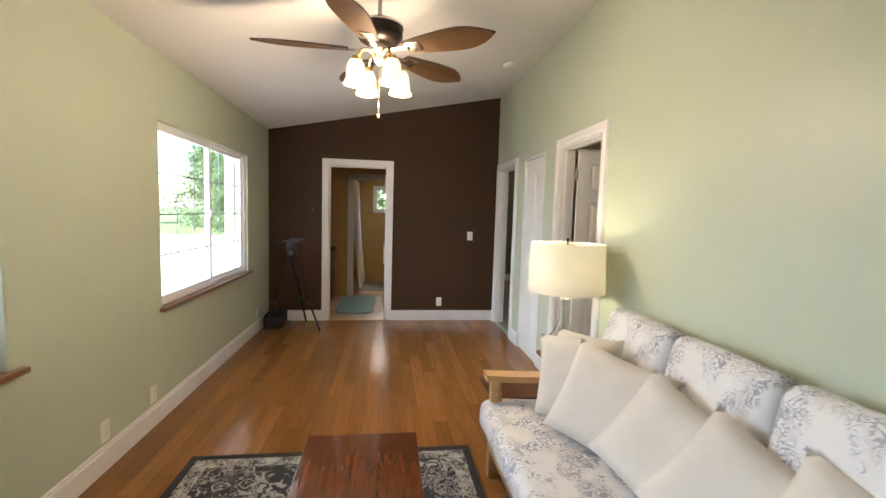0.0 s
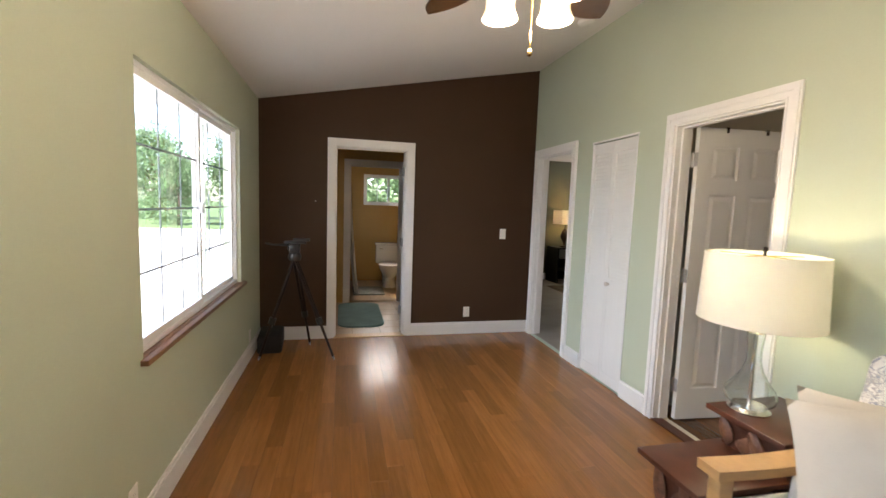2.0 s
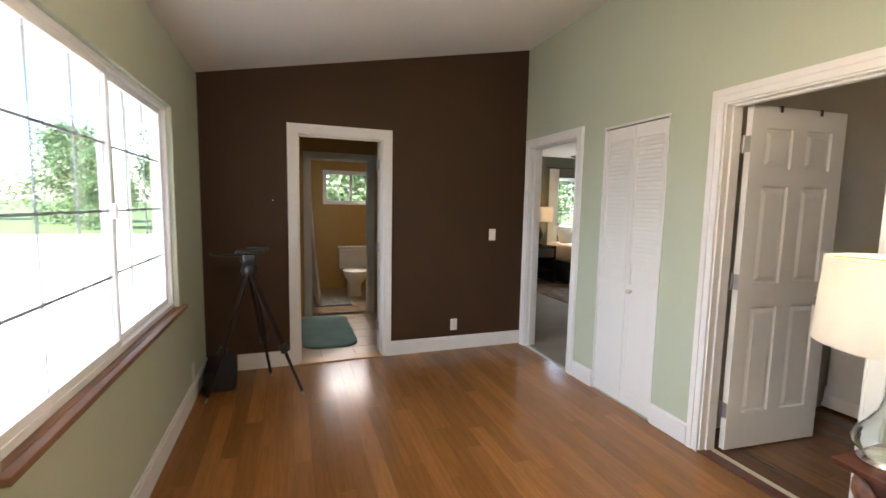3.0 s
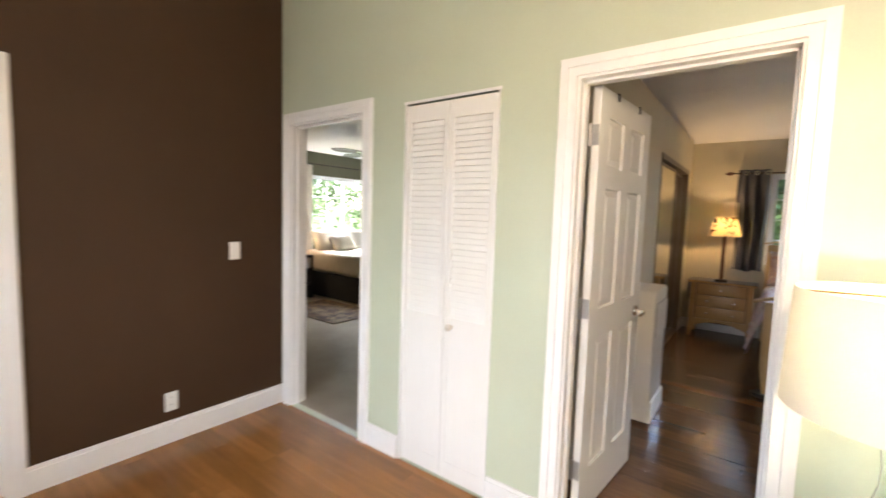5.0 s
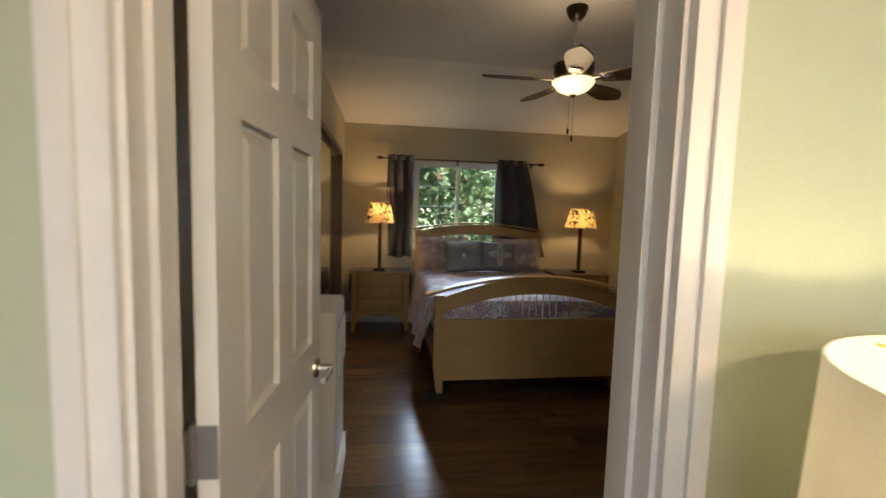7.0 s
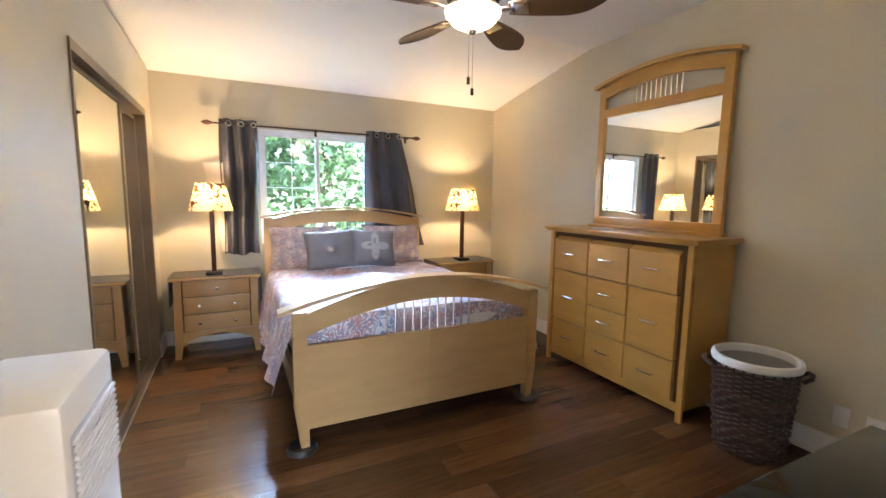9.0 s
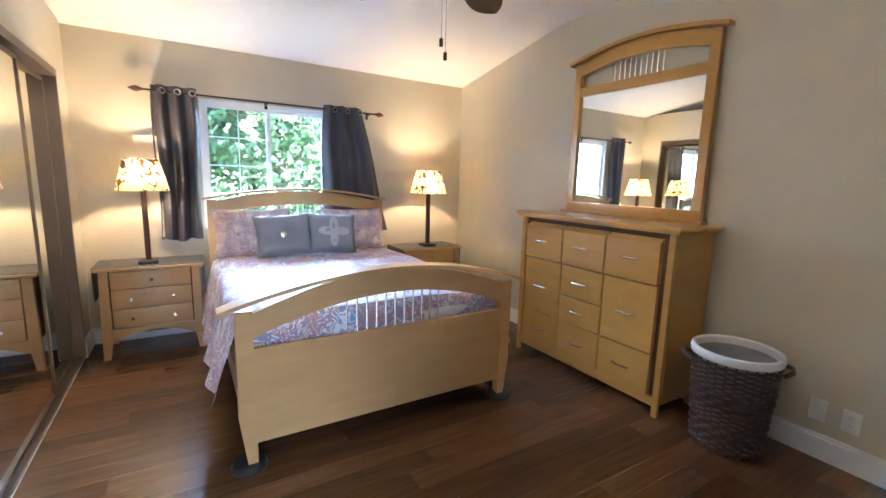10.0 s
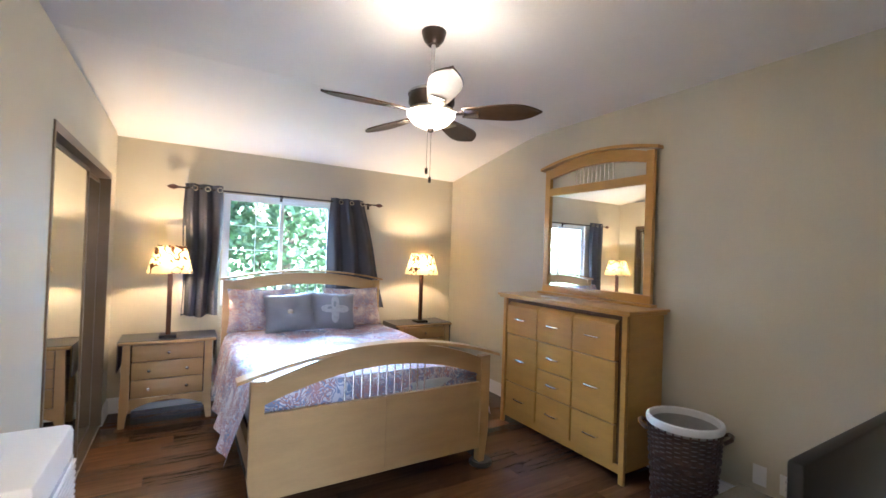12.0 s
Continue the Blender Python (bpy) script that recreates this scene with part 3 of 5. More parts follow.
# ---- doors ----
def panel_door(name, w, h, m, label):
    """Six-panel door; hinge at x = 0, leaf along +x, thickness along y."""
    door = new(name)
    door.matrix_basis = m
    tagged(door, label, "door", kind="structure")
    t = 0.035
    rails = [(0.0, 0.22), (0.86, 1.0), (1.56, 1.66), (h - 0.12, h)]
    st = 0.105
    bm = bmesh.new()
    box(bm, 0, st, 0, t, 0, h)
    box(bm, w - st, w, 0, t, 0, h)
    box(bm, w / 2 - st / 2, w / 2 + st / 2, 0, t, 0, h)
    for a, b in rails:
        box(bm, st, w / 2 - st / 2, 0, t, a, b)
        box(bm, w / 2 + st / 2, w - st, 0, t, a, b)
    box(bm, st, w - st, t / 2 - 0.004, t / 2 + 0.004, 0.22, h - 0.12)
    leaf = part("leaf", bm, M_DOOR, door, smooth=False)
    for xa, xb in ((st, w / 2 - st / 2), (w / 2 + st / 2, w - st)):
        for (_, za), (zb, _) in zip(rails, rails[1:]):
            bm = bmesh.new()
            for s in (-1, 1):
                y0, y1 = t / 2 + s * 0.004, t / 2 + s * (t / 2 - 0.003)
                g, k = 0.012, 0.036
                lo = [bm.verts.new((x, y0, z)) for x, z in ((xa + g, za + g), (xb - g, za + g), (xb - g, zb - g), (xa + g, zb - g))]
                hi = [bm.verts.new((x, y1, z)) for x, z in ((xa + k, za + k), (xb - k, za + k), (xb - k, zb - k), (xa + k, zb - k))]
                bm.faces.new(hi)
                for i in range(4):
                    bm.faces.new((lo[i], lo[(i + 1) % 4], hi[(i + 1) % 4], hi[i]))
            part("panel", bm, M_DOOR, door, smooth=False)
    for z in (0.24, 1.01, 1.79):
        part("hinge", boxes((-0.0022, -0.0002, 0.001, 0.034, z - 0.045, z + 0.045), (-0.018, -0.0022, 0.044, 0.046, z - 0.045, z + 0.045)), M_STEEL, door, "grey steel hinge")
        part("hinge_pin", tube([(-0.004, 0.040, z - 0.05), (-0.004, 0.040, z + 0.05)], 0.0065), M_STEEL, door, "grey steel hinge")
    return door


def lever(door, x, z, y, out):
    h = part("door_handle", lathe([(0.0, 0.0), (0.032, 0.0), (0.030, 0.008), (0.012, 0.012), (0.011, 0.05), (0.0, 0.05)], 20, turn=Euler((radians(-90 * out), 0, 0)).to_matrix(), at=(x, y, z)), M_NICKEL, door, "brushed nickel lever handle")
    part("lever", tube([(x, y + out * 0.048, z), (x - 0.03, y + out * 0.052, z - 0.002), (x - 0.075, y + out * 0.05, z - 0.006), (x - 0.105, y + out * 0.047, z)], 0.009), M_NICKEL, h)


DOOR_ANGLE = -4.8
bed_door = panel_door("door_1", 0.71, 2.0, pose(XR + 0.139, D_BED[1] - 0.062, 0.012, 0, 0, DOOR_ANGLE), "white six-panel bedroom door standing open")
lever(bed_door, 0.645, 0.91, 0.0, -1)
for x in (0.20, 0.50):
    part("hook", boxes((x - 0.008, x + 0.008, -0.006, 0.041, 2.0, 2.006), (x - 0.008, x + 0.008, -0.006, -0.002, 1.97, 2.0)), M_BRONZE, bed_door, "dark over-door hook")
bath_door = panel_door("door_2", 0.72, 2.0, pose(D_BATH[1] - 0.02, YB + 0.135, 0.012, 0, 0, 14), "white six-panel bathroom door opened inward")


def bifold(name, m, w, h, label):
    """One louvred leaf: slats above, flat panel below; along x, thickness along y."""
    leaf = new(name)
    leaf.matrix_basis = m
    tagged(leaf, label, "closet door", "bifold closet leaves")
    t, st, z_lo, z_hi = 0.026, 0.03, 0.88, h - 0.09
    part("frame", boxes((0, st, 0, t, 0, h), (w - st, w, 0, t, 0, h), (st, w - st, 0, t, z_hi, h), (st, w - st, 0, t, 0, 0.09), (st, w - st, 0, t, z_lo - 0.10, z_lo)), M_DOOR, leaf, smooth=False)
    part("panel", boxes((st, w - st, 0.003, t - 0.004, 0.09, z_lo - 0.10)), M_DOOR, leaf, smooth=False)
    n = 34
    slat = None
    for i in range(n):
        z = z_lo + (z_hi - z_lo) * (i + 0.5) / n
        mm = pose(w / 2, t / 2, z, -24)
        if slat is None:
            slat = part("slat", boxes((-(w / 2 - st), w / 2 - st, -0.0028, 0.0028, -0.019, 0.019)), M_DOOR, leaf, m=mm, smooth=False)
        else:
            o = slat.copy()
            scene.collection.objects.link(o)
            o.matrix_basis = mm
    return leaf


BIW = (D_CLOSET[1] - D_CLOSET[0] - 0.024) / 2
FACING_WEST = Matrix(((0, 1, 0, 0), (-1, 0, 0, 0), (0, 0, 1, 0), (0, 0, 0, 1)))
l1 = bifold("bifold_door", Matrix.Translation((XR + 0.004, D_CLOSET[1] - 0.010, 0.012)) @ FACING_WEST, BIW, 2.0, "white louvred bifold closet door leaf, closed")
l2 = bifold("bifold_door", Matrix.Translation((XR + 0.004, D_CLOSET[1] - 0.014 - BIW, 0.012)) @ FACING_WEST, BIW, 2.0, "white louvred bifold closet door leaf with knob")
part("knob", lathe([(0.0, 0), (0.010, 0), (0.009, 0.012), (0.018, 0.02), (0.019, 0.03), (0.010, 0.036), (0.0, 0.037)], 18, turn=Euler((radians(90), 0, 0)).to_matrix(), at=(0.048, 0, 0.835)), M_IVORY, l2, "small round cream knob")

# ---- mirrored closet ----
def mirror_door(x0, x1, y, label):
    t = thing("mirror_door", label, "closet door", Matrix.Translation((x0, y, 0.02)), "sliding mirror doors")
    w, h, f = x1 - x0, 2.0, 0.022
    part("frame", boxes((0, f, 0, 0.022, 0, h), (w - f, w, 0, 0.022, 0, h), (f, w - f, 0, 0.022, 0, f), (f, w - f, 0, 0.022, h - f, h)), M_CLOSETFRAME, t)
    part("mirror", boxes((f, w - f, 0.007, 0.013, f, h - f)), M_MIRROR, t, "clear mirror panel", smooth=False)
    return t


mirror_door(4.22, 5.31, BC + 0.030, "sliding mirror closet door in slim bronze frame")
mirror_door(5.22, 5.98, BC + 0.062, "sliding mirror closet door set behind another")
setting("closet_track", boxes((4.20, 5.995, BC + 0.005, BC + 0.095, 0.0, 0.018), (4.20, 5.995, BC - 0.008, BC + 0.098, 2.035, 2.085), (5.975, 6.0, BC - 0.008, BC + 0.09, 0.018, 2.035), (4.195, 4.215, BC - 0.008, BC + 0.09, 0.018, 2.035)), M_CLOSETFRAME, "bronze sliding door track and frame", "trim")


# ---- wall plates ----
def plate(name, m, label, slots):
    t = thing(name, label, "wall plate", m)
    part("cover", boxes((-0.036, 0.036, -0.006, -0.001, -0.058, 0.058), bevel=0.002), M_PLATE, t)
    for x, z, w, h in slots:
        part("socket" if h < 0.04 else "rocker", boxes((x - w / 2, x + w / 2, -0.0075, -0.0055, z - h / 2, z + h / 2)), M_PLATE if h > 0.02 else M_SOCKET, t)
    return t


SOCKETS = [(0, 0.022, 0.03, 0.026), (0, -0.022, 0.03, 0.026), (-0.006, 0.026, 0.003, 0.010), (0.006, 0.026, 0.003, 0.010), (-0.006, -0.018, 0.003, 0.010), (0.006, -0.018, 0.003, 0.010)]
ROCKER = [(0, 0, 0.03, 0.064)]
N_FACE = lambda x, z: Matrix.Translation((x, YB, z))
W_FACE = lambda y, z: Matrix.Translation((XL, y, z)) @ pose(0, 0, 0, 0, 0, 90)
S_FACE = lambda x, z: Matrix.Translation((x, BD, z)) @ pose(0, 0, 0, 0, 0, 180)
plate("light_switch", N_FACE(1.104, 1.148), "white rocker light switch on the brown wall", ROCKER)
plate("wall_outlet", N_FACE(0.708, 0.252), "white wall outlet on the brown wall", SOCKETS)
plate("wall_outlet", W_FACE(2.476, 0.214), "white wall outlet on the sage wall", SOCKETS)
plate("wall_outlet", W_FACE(2.957, 0.211), "white wall outlet on the sage wall", SOCKETS)
plate("wall_outlet", W_FACE(5.201, 0.205), "white wall outlet near the corner", SOCKETS)
plate("wall_outlet", S_FACE(2.606, 0.256), "white wall outlet on the beige wall", SOCKETS)
plate("blank_plate", S_FACE(2.743, 0.262), "blank white wall plate on the beige wall", [])
solid("nail", tube([(-0.949, YB + 0.004, 1.446), (-0.949, YB - 0.012, 1.448)], 0.004), M_PLATE, "small pale nail in the brown wall", "nail")
cz = 2.423 + (1.166 - XL) * slope
solid("smoke_detector", lathe([(0.0, -0.035), (0.045, -0.034), (0.062, -0.022), (0.066, 0.0)], 28), M_PLATE, "round white smoke detector on the sloping ceiling", "smoke detector", Matrix.Translation((1.166, 4.29, cz)) @ pose(0, 0, 0, 0, -math.degrees(math.atan(slope)), 0))


# ---- ceiling fans ----
def blade_mesh(r0, r1, w):
    bm = bmesh.new()
    n = 16
    top, rows = [], []
    for i in range(n + 1):
        s = i / n
        half = w / 2 * (0.42 + 0.58 * math.sin(min(1, s * 1.25 + 0.1) * math.pi / 2)) * (1 - max(0, (s - 0.55) / 0.45) ** 2.6) + 0.004
        x = r0 + (r1 - r0) * s
        rows.append([(x, k * half, 0.012 * (1 - k * k) * 0.5) for k in (-1, -0.5, 0, 0.5, 1)])
    g = [[bm.verts.new(p) for p in row] for row in rows]
    for i in range(n):
        for k in range(4):
            bm.faces.new((g[i][k], g[i + 1][k], g[i + 1][k + 1], g[i][k + 1]))
    thicken(bm, 0.007)
    return bm


def fan(name, label, at, ceiling_z, z_blade, angle, r1, width, body_mat, tilt, droop=0.0):
    t = thing(name, label, "ceiling fan", Matrix.Translation((at[0], at[1], ceiling_z)))
    zb = z_blade - ceiling_z
    part("canopy", lathe([(0.0, 0.02), (0.068, 0.02), (0.068, -0.012), (0.055, -0.05), (0.032, -0.075), (0.0, -0.075)], 28), body_mat, t)
    part("downrod", tube([(0, 0, -0.07), (0, 0, zb + 0.12)], 0.012), M_STEEL, t)
    part("motor", lathe([(0.0, zb + 0.15), (0.035, zb + 0.148), (0.05, zb + 0.132), (0.10, zb + 0.122), (0.125, zb + 0.095), (0.128, zb + 0.05), (0.11, zb + 0.022), (0.08, zb + 0.008), (0.0, zb + 0.006)], 36), body_mat, t)
    part("trim_ring", lathe([(0.118, zb + 0.112), (0.131, zb + 0.104), (0.131, zb + 0.094), (0.118, zb + 0.09)], 36), M_NICKEL, t)
    blade = iron = None
    for k in range(5):
        m = pose(0, 0, zb - droop, 0, 0, angle + 72 * k) @ pose(0, 0, 0, tilt, 0, 0)
        if blade is None:
            blade = part("blade", blade_mesh(0.17, r1, width), M_BLADE, t, "dark leaf-shaped wooden blade", m)
            iron = part("blade_iron", boxes((0.06, 0.20, -0.016, 0.016, -0.010, -0.002), (0.18, 0.26, -0.04, 0.04, -0.010, -0.003), bevel=0.002), M_NICKEL, t, "", m)
        else:
            for o in (blade, iron):
                c = o.copy()
                scene.collection.objects.link(c)
                c.matrix_basis = m
    return t, zb


fx, fy = -0.058, 2.54
fan_a, zb = fan("ceiling_fan", "dark-bladed ceiling fan with four lit bell glass shades", (fx, fy), 2.423 + (fx - XL) * slope, 2.36, 39, 0.68, 0.18, M_BRONZE, -12, 0.03)
part("light_fitting", lathe([(0.0, zb + 0.006), (0.05, zb), (0.052, zb - 0.03), (0.03, zb - 0.05), (0.035, zb - 0.075), (0.02, zb - 0.10), (0.0, zb - 0.11)], 28), M_NICKEL, fan_a, "nickel light fitting")
for k in range(4):
    a = radians(30 + 90 * k)
    c, s = math.cos(a), math.sin(a)
    arm = part("lamp_arm", tube([(0.03 * c, 0.03 * s, zb - 0.06), (0.07 * c, 0.07 * s, zb - 0.035), (0.105 * c, 0.105 * s, zb - 0.045), (0.138 * c, 0.138 * s, zb - 0.10)], 0.007), M_BRASS, fan_a)
    part("cup", lathe([(0.0, 0.012), (0.022, 0.01), (0.026, -0.006), (0.024, -0.022)], 20, at=(0.138 * c, 0.138 * s, zb - 0.10)), M_BRASS, arm)
    part("glass_shade", thicken(lathe([(0.030, -0.0), (0.042, -0.022), (0.048, -0.06), (0.050, -0.095), (0.064, -0.125)][::-1], 28, at=(0.142 * c, 0.142 * s, zb - 0.115)), 0.003), M_GLOBE, arm, "glowing bell-shaped frosted glass shade")
part("pull_chain", tube([(0.0, 0.0, zb - 0.10), (0, 0, 1.975 - 2.423 - (fx - XL) * slope)], 0.0022, seg=6), M_BRASS, fan_a)
part("chain_knob", lathe([(0.0, -0.015), (0.009, -0.008), (0.009, 0.004), (0.0, 0.014)], 14, at=(0, 0, 1.972 - 2.423 - (fx - XL) * slope)), M_BRASS, fan_a)
lamp("fan_light_living", "POINT", Matrix.Translation((fx, fy, 2.05)), 46, (1.0, 0.76, 0.52), 0.1)

gx, gy = 3.6, 2.05
fan_b, zb = fan("ceiling_fan", "bronze ceiling fan with leaf blades and lit bowl", (gx, gy), 2.74, 2.29, 15, 0.60, 0.155, M_BRONZE, -12)
part("light_fitting", lathe([(0.0, zb + 0.03), (0.09, zb + 0.026), (0.125, zb + 0.012), (0.12, zb - 0.004), (0.0, zb - 0.004)], 32), M_NICKEL, fan_b, "nickel light fitting")
part("glass_bowl", lathe([(0.0, zb - 0.09), (0.05, zb - 0.083), (0.10, zb - 0.058), (0.13, zb - 0.022), (0.135, zb - 0.006)], 36), M_BOWL, fan_b, "glowing frosted glass bowl")
part("finial", lathe([(0.0, zb - 0.11), (0.014, zb - 0.105), (0.02, zb - 0.09), (0.0, zb - 0.087)], 16), M_BRONZE, fan_b)
for dx, dy, z in ((-0.02, 0.03, 1.975), (0.03, -0.02, 1.94)):
    part("pull_chain", tube([(dx, dy, zb - 0.08), (dx, dy, z - 2.74)], 0.0012, seg=5), M_BRONZE, fan_b)
    part("chain_knob", lathe([(0.0, -0.02), (0.008, -0.018), (0.008, 0.012), (0.0, 0.018)], 12, at=(dx, dy, z - 2.75)), M_BRONZE, fan_b)
lamp("fan_light_bedroom", "POINT", Matrix.Translation((gx - 0.10, gy + 0.10, 2.13)), 1.6, (1.0, 0.76, 0.48), 0.1)
lamp("fan_uplight_bedroom", "POINT", Matrix.Translation((gx - 0.19, gy + 0.05, 2.37)), 2.6, (1.0, 0.76, 0.48), 0.04)


# ---- living room things ----
def tripod():
    t = thing("tripod", "black wooden-legged tripod with a fluid head", "tripod", Matrix.Translation((-1.1, 5.2, 0)))
    top = Vector((0.0, 0.0, 0.93))
    for foot in ((0.365, -0.17, 0.0), (-0.30, -0.10, 0.0), (0.12, 0.29, 0.0)):
        f = Vector(foot)
        d = f - top
        side = d.cross(Vector((0, 0, 1))).normalized() * 0.018
        leg = part("leg", tube([top + side + d * 0.03, top + side * 0.8 + d * 0.62], 0.011, tube([top - side + d * 0.03, top - side * 0.8 + d * 0.62], 0.011)), M_TRIPOD, t)
        part("lower_leg", tube([top + d * 0.45, top + d * 0.97], 0.013, r_end=0.011), M_TRIPOD, leg)
        part("clamp", tube([top + d * 0.59, top + d * 0.65], 0.03), M_BLACK, leg)
        part("spike", tube([top + d * 0.96, f + Vector((0, 0, 0.004))], 0.012, r_end=0.004), M_STEEL, leg)
    part("crown", lathe([(0.0, 0.90), (0.05, 0.90), (0.06, 0.93), (0.05, 0.965), (0.03, 0.98), (0.0, 0.98)], 20), M_BLACK, t)
    part("fluid_head", boxes((-0.045, 0.045, -0.04, 0.04, 0.97, 1.05), (-0.06, -0.045, -0.025, 0.025, 0.99, 1.03), bevel=0.008), M_BLACK, t)
    part("camera_plate", boxes((-0.09, 0.10, -0.035, 0.035, 1.052, 1.075), (-0.01, 0.13, -0.03, 0.03, 1.075, 1.10), bevel=0.005), M_BLACK, t)
    part("pan_handle", tube([(-0.05, -0.01, 1.04), (-0.17, -0.05, 1.045), (-0.24, -0.07, 1.06)], 0.010), M_BLACK, t)
    return t


tripod()
bag = thing("camera_bag", "black fabric equipment bag under the tripod", "bag", pose(-1.345, 5.46, 0, 0, 0, 4))
part("bag_body", boxes((-0.11, 0.11, -0.2, 0.2, 0.0, 0.17), bevel=0.025), M_CHARCOAL, bag)
part("bag_handle", tube([(0, -0.08, 0.165), (0, -0.07, 0.20), (0, 0.07, 0.20), (0, 0.08, 0.165)], 0.01), M_BLACK, bag)

rug = thing("area_rug", "black rug with grey and cream floral pattern", "rug", Matrix.Translation((-0.275, 1.45, 0)))
part("field", boxes((-0.68, 0.68, -0.97, 0.97, 0.001, 0.011)), M_RUG, rug, smooth=False)
part("border", boxes((-0.76, 0.76, -1.05, -0.97, 0.001, 0.010), (-0.76, 0.76, 0.97, 1.05, 0.001, 0.010), (-0.76, -0.68, -0.97, 0.97, 0.001, 0.010), (0.68, 0.76, -0.97, 0.97, 0.001, 0.010)), M_RUGEDGE, rug, "cream scrolled border", smooth=False)
part("edge", boxes((-0.80, 0.80, -1.09, -1.05, 0.001, 0.012), (-0.80, 0.80, 1.05, 1.09, 0.001, 0.012), (-0.80, -0.76, -1.05, 1.05, 0.001, 0.012), (0.76, 0.80, -1.05, 1.05, 0.001, 0.012)), M_CHARCOAL, rug, "black bound edge", smooth=False)

ct = thing("coffee_table", "reddish hardwood coffee table standing on the rug", "table", Matrix.Translation((-0.085, 1.38, 0.012)))
part("tabletop", boxes((-0.236, 0.236, -0.52, 0.52, 0.405, 0.438), bevel=0.004), M_REDWOOD, ct)
part("apron", boxes((-0.19, 0.19, -0.46, -0.44, 0.33, 0.405), (-0.19, 0.19, 0.44, 0.46, 0.33, 0.405), (-0.19, -0.17, -0.44, 0.44, 0.33, 0.405), (0.17, 0.19, -0.44, 0.44, 0.33, 0.405)), M_REDWOOD, ct)
for sx in (-1, 1):
    for sy in (-1, 1):
        part("leg", boxes((sx * 0.18 - 0.022, sx * 0.18 + 0.022, sy * 0.45 - 0.022, sy * 0.45 + 0.022, 0, 0.405), bevel=0.003), M_REDWOOD, ct)

# sofa along the sage wall
SX0, SX1, SY0, SY1 = 0.545, 1.40, 0.12, 2.29
sofa = thing("sofa", "oak-framed sofa with white blue-grey floral cushions", "sofa", Matrix.Translation((SX0, SY0, 0)))
SL = SY1 - SY0
part("seat_frame", boxes((0.03, 0.80, 0.03, SL - 0.03, 0.16, 0.26), bevel=0.006), M_OAK, sofa)
for y in (0.05, SL - 0.05):
    for x in (0.06, 0.74):
        part("leg", boxes((x - 0.03, x + 0.03, y - 0.025, y + 0.025, 0, 0.58 if x < 0.4 else 0.62), bevel=0.005), M_OAK, sofa)
    bm = bmesh.new()
    n = 14
    prev = [(0.0 + 0.78 * i / n, 0.60 - 0.02 * math.sin(math.pi * i / n) - 0.012 * (1 - i / n)) for i in range(n + 1)]
    prism([(x, z) for x, z in prev] + [(x, z - 0.034) for x, z in reversed(prev)], 0.09, bm, Matrix(((1, 0, 0, 0), (0, 0, 1, y - 0.045), (0, 1, 0, 0), (0, 0, 0, 1))))
    part("armrest", bm, M_OAK, sofa, "smooth oak arm")
    part("arm_rail", boxes((0.06, 0.74, y - 0.012, y + 0.012, 0.30, 0.36), bevel=0.004), M_OAK, sofa)
part("back_frame", boxes((0.76, 0.80, 0.03, SL - 0.03, 0.26, 0.34), (0.80, 0.835, 0.03, SL - 0.03, 0.62, 0.70), bevel=0.004), M_OAK, sofa)


def slab_cushion(x0, x1, y0, y1, z0, z1, r, seed):
    bm = bmesh.new()
    box(bm, x0, x1, y0, y1, z0, z1, bevel=r, seg=4)
    bmesh.ops.subdivide_edges(bm, edges=[e for e in bm.edges if e.calc_length() > 0.2], cuts=6, use_grid_fill=True)
    c = Vector(((x0 + x1) / 2, (y0 + y1) / 2, (z0 + z1) / 2))
    for v in bm.verts:
        d = v.co - c
        v.co += Vector((0, 0, 0.012 * noise.noise(v.co * 3.5 + Vector((seed, 0, 0))))) + d.normalized() * 0.01 * noise.noise(v.co * 7 + Vector((0, seed, 0)))
    return bm


part("seat_cushion", slab_cushion(-0.02, 0.70, 0.0 + 0.10, SL / 2 - 0.002, 0.265, 0.425, 0.055, 1), M_SOFA, sofa, "floral seat cushion")
part("seat_cushion", slab_cushion(-0.02, 0.70, SL / 2 + 0.002, SL - 0.10 + 0.11, 0.265, 0.425, 0.055, 5), M_SOFA, sofa, "floral seat cushion")
for i in range(4):
    y0 = 0.03 + (SL - 0.06) * i / 4
    m = Matrix.Translation((0.72, y0 + 0.27, 0.705)) @ pose(0, 0, 0, 0, 14, 0)
    bm = slab_cushion(-0.085, 0.075, -0.262, 0.262, -0.25, 0.245, 0.065, 11 + i)
    part("back_cushion", bm, M_SOFA, sofa, "floral back cushion", m)


def throw_pillow(x, y, z, w, h, d, yaw, lean, roll, material, label, seed, name="throw_pillow"):
    """A loose cushion; its broad face looks along -y before it is turned."""
    m = Matrix.Translation((x, y, z)) @ pose(0, 0, 0, 0, 0, yaw) @ pose(0, 0, 0, -lean, 0, 0) @ pose(0, 0, 0, 0, roll, 0)
    return solid(name, pillow_mesh(w, h, d, seed), material, label, "pillow", m)


